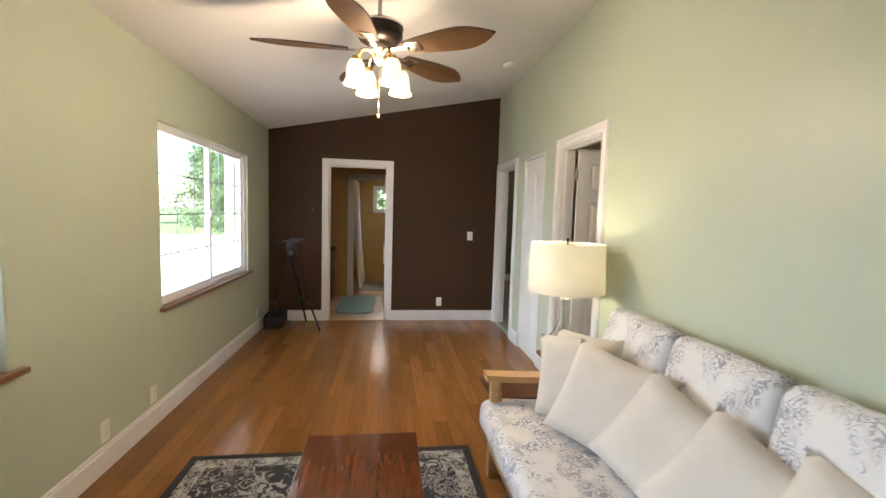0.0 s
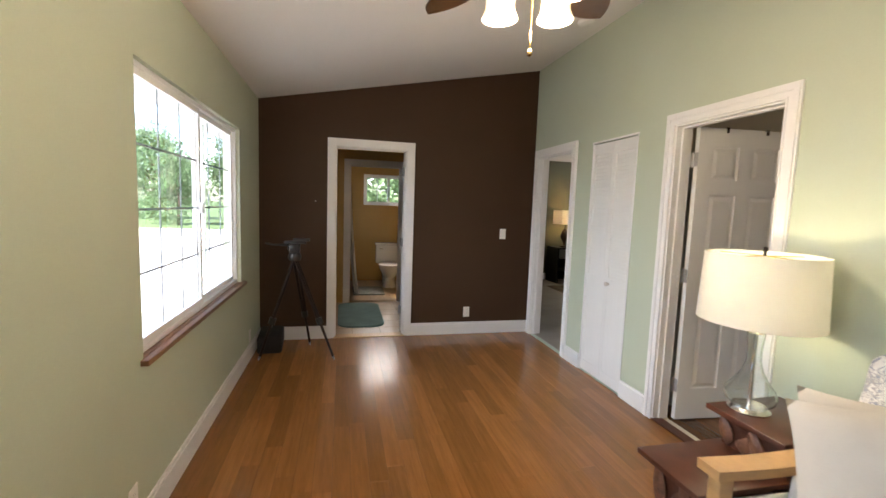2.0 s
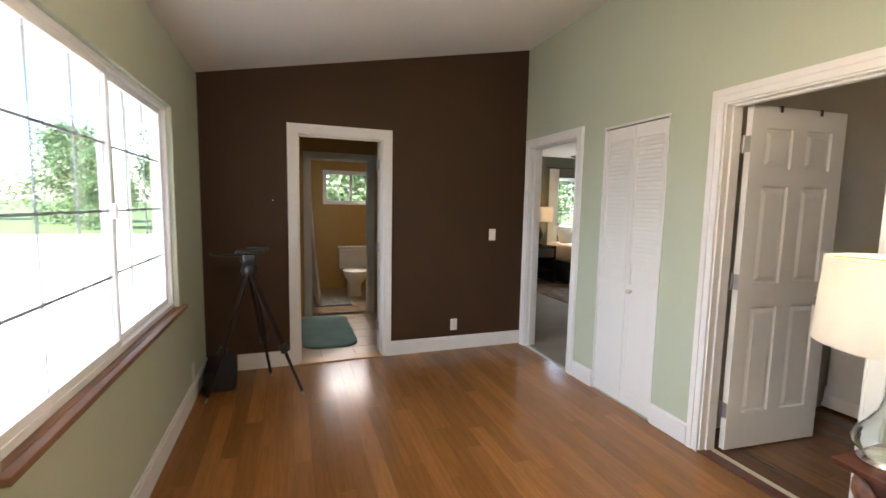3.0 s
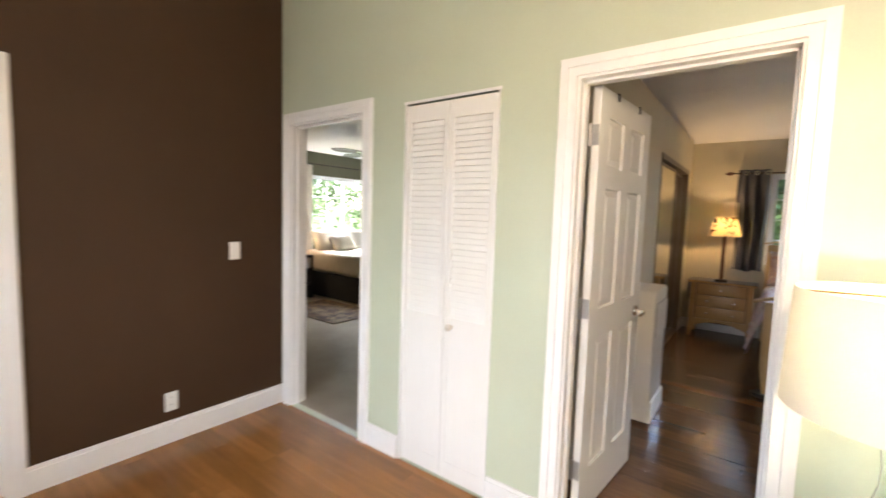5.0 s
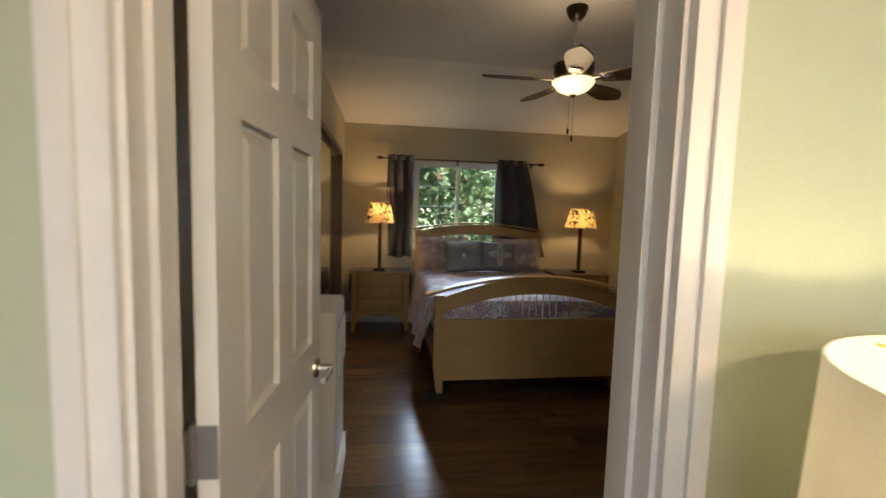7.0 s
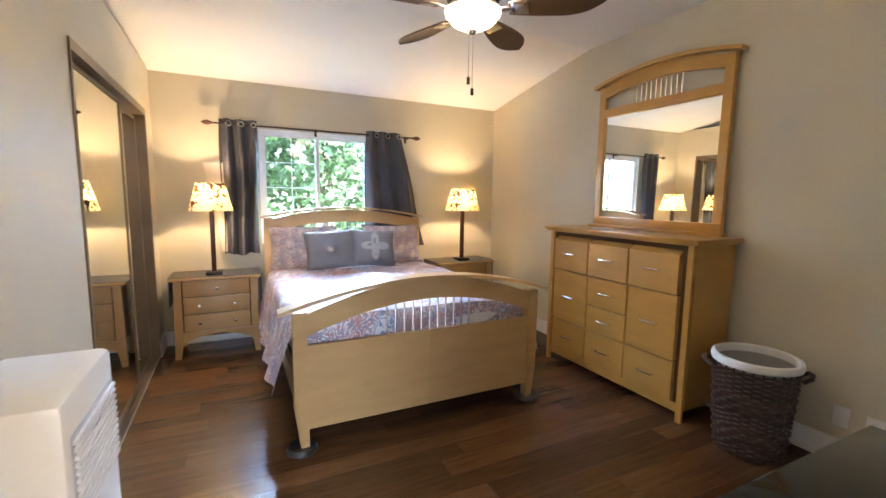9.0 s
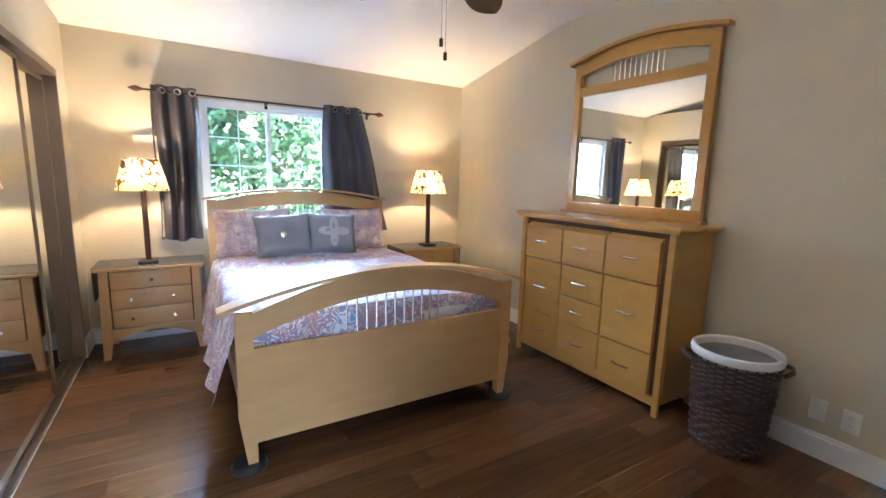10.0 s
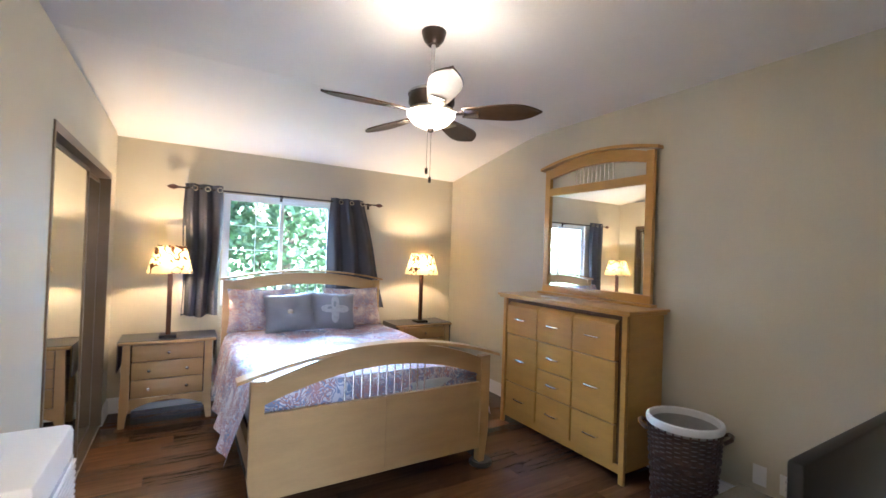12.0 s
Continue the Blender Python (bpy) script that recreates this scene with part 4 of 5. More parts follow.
throw_pillow(1.08, 2.13, 0.62, 0.40, 0.40, 0.13, -38, 16, 3, M_IVORY, "plain ivory throw pillow against the sofa arm", 3)
throw_pillow(0.97, 2.03, 0.63, 0.43, 0.42, 0.15, -44, 20, -6, M_IVORY, "plain ivory throw pillow leaning on another", 7)
throw_pillow(0.97, 1.74, 0.63, 0.46, 0.44, 0.15, -52, 26, 10, M_IVORY, "plain ivory throw pillow propped on the seat", 12)
throw_pillow(1.02, 1.42, 0.61, 0.42, 0.42, 0.15, -60, 30, 22, M_IVORY, "plain ivory throw pillow slumped on the seat", 17)
throw_pillow(1.05, 1.14, 0.59, 0.42, 0.42, 0.15, -64, 32, 22, M_IVORY, "plain ivory throw pillow slumped on the seat", 22)
throw_pillow(1.12, 0.86, 0.60, 0.41, 0.41, 0.14, -75, 25, 12, M_IVORY, "plain ivory throw pillow on the sofa", 26)

# stepped end table and its glass lamp
et = thing("end_table", "dark mahogany stepped end table with carved panels", "table", Matrix.Translation((0.61, 2.33, 0)))
part("lower_top", boxes((0.0, 0.80, 0.0, 0.335, 0.375, 0.40), bevel=0.004), M_MAHOG, et)
part("upper_top", boxes((0.385, 0.82, 0.0, 0.372, 0.535, 0.56), bevel=0.004), M_MAHOG, et)
part("base_shelf", boxes((0.03, 0.78, 0.01, 0.325, 0.09, 0.115), bevel=0.004), M_MAHOG, et)
part("plinth", boxes((0.06, 0.74, 0.03, 0.305, 0.0, 0.09)), M_MAHOG, et)


def carved(x, z0, z1, y0, y1):
    back = part("carved_panel", boxes((x + 0.018, x + 0.03, y0, y1, z0, z1)), M_MAHOG, et, "carved leaf panel")
    n = 4
    for i in range(n):
        yc = y0 + (y1 - y0) * (i + 0.5) / n
        hgt = (z1 - z0) * (0.6 + 0.4 * abs(math.sin(i * 1.7)))
        bm = lathe([(0.0, z0), (0.026, z0 + hgt * 0.3), (0.03, z0 + hgt * 0.5), (0.018, z0 + hgt * 0.8), (0.0, z0 + hgt)], 10, None, (0, 0, 0))
        for v in bm.verts:
            bend = 0.04 * ((v.co.z - z0) / hgt) ** 2 * (1 if i % 2 else -1)
            v.co = Vector((x + 0.010 + v.co.x * 0.45, yc + v.co.y * 1.35 + bend, v.co.z))
        part("carved_leaf", bm, M_CARVED, back)


carved(0.41, 0.40, 0.535, 0.02, 0.31)
carved(0.08, 0.115, 0.375, 0.02, 0.31)
part("side_panel", boxes((0.44, 0.76, 0.30, 0.315, 0.115, 0.535), (0.74, 0.76, 0.02, 0.30, 0.115, 0.535)), M_MAHOG, et)

gl = thing("table_lamp", "clear glass table lamp with white drum shade, lit", "lamp", Matrix.Translation((1.132, 2.606, 0.56)))
part("base", lathe([(0.0, 0.0), (0.082, 0.0), (0.084, 0.008), (0.074, 0.016), (0.070, 0.024), (0.0, 0.024)], 32), M_NICKEL, gl, "chrome lamp base")
prof = [(0.066, 0.026), (0.098, 0.05), (0.104, 0.075), (0.094, 0.105), (0.068, 0.14), (0.042, 0.185), (0.030, 0.235), (0.029, 0.29), (0.034, 0.335), (0.036, 0.36)]
g = part("glass_body", lathe(prof + [(r - 0.003, z) for r, z in reversed(prof)], 40), M_LAMPGLASS, gl, "clear pale green glass body")
g.visible_shadow = False
part("stem", tube([(0, 0, 0.02), (0, 0, 0.42)], 0.008), M_NICKEL, gl)
part("socket", lathe([(0.0, 0.36), (0.036, 0.36), (0.030, 0.375), (0.016, 0.385), (0.016, 0.44), (0.0, 0.44)], 20), M_NICKEL, gl)
SH0, SH1 = 0.412, 0.715
part("shade", thicken(lathe([(0.240, SH0), (0.227, SH1)], 48), 0.002), M_SHADE, gl, "white fabric drum shade")
part("harp", tube([(0.02, 0, 0.42), (0.06, 0, 0.50), (0.055, 0, 0.62), (0, 0, 0.69), (-0.055, 0, 0.62), (-0.06, 0, 0.50), (-0.02, 0, 0.42)], 0.003, seg=6), M_BRASS, gl)
part("spider", tube([(-0.227, 0, SH1 - 0.012), (0, 0, SH1 - 0.008), (0.227, 0, SH1 - 0.012)], 0.0025, tube([(0, -0.227, SH1 - 0.012), (0, 0, SH1 - 0.008), (0, 0.227, SH1 - 0.012)], 0.0025, seg=6), seg=6), M_BRASS, gl)
part("finial", lathe([(0.0, SH1 - 0.01), (0.007, SH1 - 0.008), (0.005, SH1 + 0.008), (0.011, SH1 + 0.018), (0.009, SH1 + 0.03), (0.0, SH1 + 0.033)], 14), M_BRONZE, gl)
part("bulb", lathe([(0.0, 0.44), (0.012, 0.445), (0.03, 0.48), (0.028, 0.51), (0.0, 0.53)], 18), M_GLOBE, gl)
lamp("table_lamp_light", "POINT", Matrix.Translation((1.132, 2.606, 0.56 + 0.575)), 5.5, (1.0, 0.86, 0.52), 0.03)


# ---- bedroom things ----
def arched(y0, y1, zs_lo, zs_hi, rise_lo, rise_hi, x0, x1, n=24):
    """A band along y with bowed underside and top, from x0 to x1."""
    bm = bmesh.new()
    poly = []
    for i in range(n + 1):
        s = i / n
        poly.append((y0 + (y1 - y0) * s, zs_hi + rise_hi * (1 - (2 * s - 1) ** 2)))
    for i in range(n, -1, -1):
        s = i / n
        poly.append((y0 + (y1 - y0) * s, zs_lo + rise_lo * (1 - (2 * s - 1) ** 2)))
    k = len(poly)
    lo = [bm.verts.new((x0, y, z)) for y, z in poly]
    hi = [bm.verts.new((x1, y, z)) for y, z in poly]
    for i in range(k):
        bm.faces.new((lo[i], lo[(i + 1) % k], hi[(i + 1) % k], hi[i]))
    for ring in (lo, hi):
        for i in range(n):
            bm.faces.new((ring[i], ring[i + 1], ring[k - 2 - i], ring[k - 1 - i]))
    return bm


BX0, BX1 = 4.065, 6.18
BY0, BY1 = 1.245, 2.855
bed = thing("bed", "maple bed with arched headboard and footboard", "bed", Matrix.Translation((BX0, BY0, 0)))
BL, BWD = BX1 - BX0, BY1 - BY0
for y, s in ((0.0, 1), (BWD, -1)):
    a, b = sorted((y, y + s * 0.075))
    bm = bmesh.new()
    for z0, z1, w0, w1 in ((0.03, 0.25, 0.045, 0.075), (0.25, 0.79, 0.075, 0.075)):
        lo0, hi0 = (b - w0, b) if s > 0 else (a, a + w0)
        lo1, hi1 = (b - w1, b) if s > 0 else (a, a + w1)
        lo = [bm.verts.new(p) for p in ((-0.03, lo0, z0), (0.03, lo0, z0), (0.03, hi0, z0), (-0.03, hi0, z0))]
        hi = [bm.verts.new(p) for p in ((-0.03, lo1, z1), (0.03, lo1, z1), (0.03, hi1, z1), (-0.03, hi1, z1))]
        bm.faces.new(lo)
        bm.faces.new(hi)
        for i in range(4):
            bm.faces.new((lo[i], lo[(i + 1) % 4], hi[(i + 1) % 4], hi[i]))
    post = part("footboard_post", bm, M_MAPLE, bed, smooth=False)
    part("caster_cup", lathe([(0.0, 0.0), (0.080, 0.0), (0.085, 0.012), (0.074, 0.032), (0.04, 0.026), (0.0, 0.024)], 24, at=(0.0, (a + b) / 2, 0)), M_BLACK, post, "round black caster cup")
    part("headboard_post", boxes((BL - 0.03, BL + 0.03, a, b, 0.0, 1.19), bevel=0.003), M_MAPLE, bed, smooth=False)
for ya, yb, off in ((0.075, BWD / 2 - 0.001, 0.0), (BWD / 2 + 0.001, BWD - 0.075, 0.0015)):
    part("footboard_panel", boxes((-0.015 - off, 0.015, ya, yb, 0.125, 0.60)), M_MAPLE, bed, "plain maple panel", smooth=False)
part("footboard_rail", arched(0.075, BWD - 0.075, 0.655, 0.775, 0.145, 0.15, -0.02, 0.02), M_MAPLE, bed)
part("footboard_cap", arched(-0.07, BWD + 0.07, 0.782, 0.802, 0.142, 0.142, -0.05, 0.05), M_MAPLE, bed)
for i in range(11):
    y = BWD / 2 + (i - 5) * 0.055
    part("spindle", tube([(0, y, 0.59), (0, y, 0.655 + 0.145 * (1 - ((y - 0.075) / (BWD - 0.15) * 2 - 1) ** 2) + 0.01)], 0.006, seg=8), M_NICKEL, bed, "slim nickel spindle")
part("headboard_rail", arched(0.075, BWD - 0.075, 1.06, 1.18, 0.09, 0.09, BL - 0.02, BL + 0.02), M_MAPLE, bed)
part("headboard_cap", arched(-0.03, BWD + 0.03, 1.188, 1.206, 0.092, 0.092, BL - 0.045, BL + 0.045), M_MAPLE, bed)
part("headboard_panel", boxes((BL - 0.014, BL + 0.014, 0.075, BWD - 0.075, 0.25, 0.93)), M_MAPLE, bed, smooth=False)
part("side_rail", boxes((0.03, BL - 0.03, 0.02, 0.05, 0.22, 0.36)), M_MAPLE, bed, smooth=False)
part("side_rail", boxes((0.03, BL - 0.03, BWD - 0.05, BWD - 0.02, 0.22, 0.36)), M_MAPLE, bed, smooth=False)

mattress = solid("mattress", slab_cushion(BX0 + 0.05, BX1 - 0.04, BY0 + 0.06, BY1 - 0.06, 0.34, 0.69, 0.05, 3), M_WHITECLOTH, "white mattress under the comforter", "mattress")


def comforter():
    """Lies on the mattress and hangs down both sides in soft folds."""
    w = (BY1 - BY0) / 2 - 0.02
    drop = 0.42
    total = 2 * (w + drop)

    def f(u, v):
        x = BX0 + 0.07 + (BX1 - 0.25 - BX0 - 0.07) * u
        s = (v - 0.5) * total
        side = 1 if s > 0 else -1
        a = abs(s)
        yc = (BY0 + BY1) / 2
        k = noise.noise(Vector((x * 2.2, s * 2.0, 1.0)))
        k2 = noise.noise(Vector((x * 7, s * 5.0, 4.0)))
        if a < w - 0.06:
            y, z = yc + s, 0.722 + 0.022 * k + 0.007 * k2 + 0.015 * (1 - a / w)
        elif a < w + 0.06:
            t = (a - w + 0.06) / 0.12 * math.pi / 2
            y, z = yc + side * (w - 0.06 + 0.08 * math.sin(t)), 0.722 + 0.022 * k - 0.08 * (1 - math.cos(t))
        else:
            d = a - w - 0.06
            wave = math.sin(x * 17 + side) * 0.02 + 0.03 * k
            y, z = yc + side * (w + 0.02 + (0.10 + 0.05 * max(0, 0.5 - u)) * d / drop + wave * d / drop), 0.642 - d * (0.96 + 0.1 * k)
        return (x, y, z)

    def foot(u, v):
        s = (u - 0.5) * 2 * (w + 0.02)
        x0, y0, z0 = f(0.0, 0.5 + s / total)
        return (x0 - 0.022 * math.sin(min(1.0, v * 6) * math.pi / 2) + 0.008 * math.sin(s * 14) * v, y0, z0 - 0.006 - 0.33 * v - 0.02 * k_edge(s) * v)
    t = thing("comforter", "rumpled paisley comforter hanging over the bed sides", "bedding", Matrix())
    part("top_cover", grid_sheet(70, 60, f), M_PAISLEY, t)
    part("foot_drop", grid_sheet(50, 10, foot), M_PAISLEY, t)


def k_edge(s):
    return noise.noise(Vector((s * 3, 2.0, 0.0)))


comforter()
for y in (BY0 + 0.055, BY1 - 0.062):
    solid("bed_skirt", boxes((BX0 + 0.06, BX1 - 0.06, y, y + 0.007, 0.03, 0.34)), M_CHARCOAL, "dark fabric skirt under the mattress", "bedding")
throw_pillow(5.97, 2.52, 0.92, 0.62, 0.42, 0.16, -92, 20, 0, M_SHAM, "rust paisley pillow against the headboard", 31, "bed_pillow")
throw_pillow(5.97, 1.62, 0.92, 0.62, 0.42, 0.16, -88, 20, 0, M_SHAM, "rust paisley pillow against the headboard", 34, "bed_pillow")
p1 = thing("accent_pillow", "grey satin pillow with a jewelled centre button", "pillow", Matrix.Translation((5.76, 2.31, 0.91)) @ pose(0, 0, 0, 0, 0, -93) @ pose(0, 0, 0, -22, 0, 0) @ pose(0, 0, 0, 0, -3, 0))
bm = pillow_mesh(0.46, 0.38, 0.17, 40, n=22)
for v in bm.verts:
    r = math.hypot(v.co.x, v.co.z)
    v.co.y *= 1 - 0.6 * math.exp(-(r / 0.05) ** 2) - 0.05 * abs(math.sin(4 * math.atan2(v.co.z, v.co.x))) * math.exp(-(r / 0.16) ** 2)
part("cushion", bm, M_GREYCLOTH, p1)
part("button", lathe([(0.0, 0.0), (0.03, 0.0), (0.028, 0.012), (0.012, 0.02), (0.0, 0.02)], 12, turn=Euler((radians(90), 0, 0)).to_matrix(), at=(0, -0.036, 0)), M_NICKEL, p1, "sparkling round button")
p2 = thing("accent_pillow", "grey satin pillow with silver star embroidery", "pillow", Matrix.Translation((5.76, 1.90, 0.91)) @ pose(0, 0, 0, 0, 0, -90) @ pose(0, 0, 0, -22, 0, 0) @ pose(0, 0, 0, 0, 4, 0))
bm = pillow_mesh(0.45, 0.38, 0.17, 44)
part("cushion", bm, M_GREYCLOTH, p2)
bm = bmesh.new()
star = []
for i in range(32):
    a = 2 * math.pi * i / 32
    r = 0.055 + 0.085 * max(0, math.cos(2 * a)) ** 2 + 0.085 * max(0, -math.cos(2 * a)) ** 2
    star.append((r * math.cos(a), r * math.sin(a)))
c0 = bm.verts.new((0, -0.089, 0))
rim = [bm.verts.new((x, -0.087 * max(0.0, (1 - (x / 0.225) ** 4) * (1 - (z / 0.19) ** 4)) ** 0.55 - 0.008, z)) for x, z in star]
for i in range(32):
    bm.faces.new((c0, rim[i], rim[(i + 1) % 32]))
part("embroidery", bm, M_SILVERCLOTH, p2, "silver star embroidery")


def nightstand(y0, y1, label):
    x0, x1, h = 5.86, 6.275, 0.70
    w = y1 - y0
    t = thing("nightstand", label, "nightstand", Matrix.Translation((x0, y0, 0)), "nightstands beside the bed")
    d = x1 - x0
    part("top", boxes((-0.02, d, -0.01, w + 0.01, h - 0.022, h), bevel=0.006), M_MAPLE, t)
    part("carcass", boxes((0.03, d - 0.01, 0.05, w - 0.05, 0.18, h - 0.022)), M_GAPSHADE, t, smooth=False)
    for y, s in ((0.02, 1), (w - 0.02, -1)):
        bm = bmesh.new()
        prism([(y, h - 0.022), (y + s * 0.055, h - 0.022), (y + s * 0.055, 0.16), (y + s * 0.03, 0.0), (y - s * 0.012, 0.0)], 0.04, bm, Matrix(((0, 0, 1, 0.0), (1, 0, 0, 0), (0, 1, 0, 0), (0, 0, 0, 1))))
        part("front_leg", bm, M_MAPLE, t, smooth=False)
        a, b = sorted((y, y + s * 0.045))
        part("back_leg", boxes((d - 0.05, d - 0.01, a, b, 0.0, h - 0.022)), M_MAPLE, t, smooth=False)
    zs = [(0.535, 0.668), (0.385, 0.528), (0.235, 0.378)]
    for k, (a, b) in enumerate(zs):
        dr = part("drawer", boxes((0.008, 0.03, 0.085, w - 0.085, a, b), bevel=0.003), M_MAPLE, t)
        for y in ((w / 2,) if k == 0 else (w * 0.30, w * 0.70)):
            part("knob", lathe([(0.0, 0), (0.006, 0), (0.006, 0.012), (0.013, 0.018), (0.012, 0.026), (0.0, 0.028)], 14, turn=Euler((0, radians(-90), 0)).to_matrix(), at=(0.008, y, (a + b) / 2)), M_NICKEL, dr)
    part("apron", arched(0.075, w - 0.075, 0.13, 0.228, 0.07, 0.0, 0.01, 0.03), M_MAPLE, t)
    return t


nightstand(2.925, 3.61, "pale maple three-drawer nightstand with a grey runner")
nightstand(0.44, 1.125, "pale maple three-drawer nightstand with a grey runner")
for y0, y1 in ((2.925, 3.61), (0.44, 1.125)):
    w = y1 - y0 + 0.036
    solid("table_runner", boxes((5.875, 6.25, y0 - 0.018, y1 + 0.018, 0.7005, 0.704), (5.89, 6.24, y0 - 0.019, y0 - 0.014, 0.45, 0.7035), (5.89, 6.24, y1 + 0.014, y1 + 0.019, 0.45, 0.7035)), M_RUNNER, "dark grey cloth runner draped over the nightstand", "cloth")


def bedside_lamp(x, y, energy, turn):
    t = thing("table_lamp", "lit bedside lamp with leaf-print shade and dark post", "lamp", pose(x, y, 0.704, 0, 0, turn), "bedside lamps")
    part("base", boxes((-0.075, 0.075, -0.065, 0.065, 0.0, 0.026), bevel=0.004), M_BLACK, t)
    part("post", boxes((-0.019, 0.019, -0.019, 0.019, 0.026, 0.60), bevel=0.004), M_MAHOG, t)
    bm = bmesh.new()
    n = 48
    rings = []
    for z, hw in ((0.565, 0.172), (0.805, 0.112)):
        ring = []
        for i in range(n):
            a = 2 * math.pi * i / n
            c, s = math.cos(a), math.sin(a)
            r = hw / (abs(c) ** 5 + abs(s) ** 5) ** 0.2
            ring.append(bm.verts.new((r * c * 0.85, r * s, z)))
        rings.append(ring)
    for i in range(n):
        bm.faces.new((rings[0][i], rings[0][(i + 1) % n], rings[1][(i + 1) % n], rings[1][i]))
    shade = part("shade", thicken(bm, 0.002), M_LEAFSHADE, t, "cream shade with dark leaf print")
    part("bulb", lathe([(0.0, 0.60), (0.014, 0.605), (0.03, 0.65), (0.026, 0.68), (0.0, 0.70)], 16), M_GLOBE, t)
    lamp("bedside_light", "POINT", Matrix.Translation((x, y, 0.704 + 0.69)), energy, WARM, 0.035)


bedside_lamp(6.0, 3.284, 16, 0)
bedside_lamp(6.0, 0.78, 16, 0)


# curtains on a rod
def curtain(y0, y1, b0, b1, z1, z0, folds, label, seed):
    bm = grid_sheet(72, 24, lambda u, v: (6.225 + 0.038 * math.sin(u * folds * 2 * math.pi + seed) * (0.75 + 0.4 * v) + 0.012 * noise.noise(Vector((u * 6, v * 3, seed))), (y0 + (y1 - y0) * u) * (1 - v) + (b0 + (b1 - b0) * u) * v + 0.01 * math.sin(v * 6 + u * 3), z1 + (z0 - z1) * v + 0.012 * math.sin(u * 9 + seed) * v))
    t = thing("curtain", label, "curtain", Matrix(), "bedroom curtains")
    part("cloth", thicken(bm, 0.004), M_CURTAIN, t)
    for i in range(folds * 2):
        u = (i + 0.5) / (folds * 2)
        bm = lathe([(0.026, -0.004), (0.016, -0.004), (0.016, 0.004), (0.026, 0.004)], 18, turn=Euler((0, radians(90), 0)).to_matrix(), at=(6.19 if i % 2 else 6.26, y0 + (y1 - y0) * u, z1 - 0.045))
        part("grommet", bm, M_NICKEL, t)
    return t


curtain(3.20, 2.885, 3.20, 2.89, 2.10, 0.845, 3, "charcoal grommet curtain pushed aside", 0.4)
curtain(1.815, 1.44, 1.86, 1.13, 2.095, 0.87, 3, "charcoal grommet curtain flaring at the hem", 2.0)
solid("curtain_lining", thicken(grid_sheet(10, 10, lambda u, v: (6.262 - 0.01 * math.sin(u * 4), 3.235 + (0.13 * u) * (1 - v) - 0.02 - 0.0 * v - (1 - u) * 0.04, 1.70 - 0.83 * v)), 0.003), M_LINING, "pale lining showing beside the curtain", "curtain")
rod = thing("curtain_rod", "slim dark curtain rod with leaf finials", "curtain rod", Matrix.Translation((6.225, 0, 2.055)))
part("bar", tube([(0, 1.30, 0), (0, 3.25, 0)], 0.008), M_BRONZE, rod)
for y, s in ((1.30, -1), (3.25, 1)):
    part("finial", lathe([(0.008, 0.0), (0.012, 0.01), (0.024, 0.04), (0.02, 0.065), (0.0, 0.10)], 14, turn=Euler((radians(-90 * s), 0, 0)).to_matrix(), at=(0, y, 0)), M_MAHOG, rod, "carved leaf finial")
for y in (1.36, 2.33, 3.19):
    part("bracket", boxes((0.0, 0.079, y - 0.006, y + 0.006, -0.018, -0.008), (0.072, 0.079, y - 0.012, y + 0.012, -0.05, 0.02)), M_BRONZE, rod)

# dresser with mirror
dr = thing("dresser", "golden maple nine-drawer dresser", "dresser", Matrix.Translation((3.36, BD + 0.018, 0)))
DW, DD, DH = 1.30, 0.405, 1.178
part("top", boxes((-0.045, DW + 0.045, -0.01, DD + 0.045, DH - 0.022, DH), (-0.03, DW + 0.03, -0.005, DD + 0.03, DH - 0.04, DH - 0.022), bevel=0.004), M_DRES, dr)
part("carcass", boxes((0.0, DW, 0.0, DD - 0.02, 0.09, DH - 0.04)), M_GAPSHADE, dr, smooth=False)
for x in (0.0, DW):
    a, b = sorted((x, x + (0.04 if x == 0 else -0.04)))
    part("side_post", boxes((a, b, DD - 0.02, DD + 0.004, 0.0, DH - 0.04), bevel=0.003), M_DRES, dr, smooth=False)
    part("foot", boxes((a, b, 0.0, 0.04, 0.0, 0.09)), M_DRES, dr, smooth=False)
for x in (-0.004, DW - 0.004):
    part("side_panel", boxes((x, x + 0.008, 0.0, DD - 0.021, 0.085, DH - 0.041)), M_DRES, dr, smooth=False)
part("plinth", boxes((0.04, DW - 0.04, DD - 0.04, DD - 0.01, 0.06, 0.12)), M_DRES, dr, smooth=False)
cols = [(0.075, 0.455, [(0.125, 0.385), (0.391, 0.815), (0.821, 1.105)]), (0.463, 0.835, [(0.125, 0.385), (0.391, 0.585), (0.591, 0.815), (0.821, 1.105)]), (0.843, 1.225, [(0.125, 0.385), (0.391, 0.815), (0.821, 1.105)])]
for x0, x1, rows in cols:
    for k, (z0, z1) in enumerate(rows):
        z0, z1 = z0 + 0.003, z1 - 0.003
        top_row = k == len(rows) - 1
        out = 0.022 if top_row else 0.012
        bm = boxes((x0 + 0.003, x1 - 0.003, DD - 0.02, DD + out, z0, z1))
        if top_row:
            for v in bm.verts:
                if v.co.z > z1 - 0.01 and v.co.y > DD:
                    v.co.z -= 0.03
        d = part("drawer", bm, M_DRES, dr, smooth=False)
        xm, zm, yy = (x0 + x1) / 2, (z0 + z1) / 2, DD + out
        part("handle", tube([(xm - 0.06, yy - 0.002, zm), (xm - 0.058, yy + 0.02, zm), (xm, yy + 0.026, zm), (xm + 0.058, yy + 0.02, zm), (xm + 0.06, yy - 0.002, zm)], 0.0068, seg=8), M_NICKEL, d, "slim bowed nickel pull")

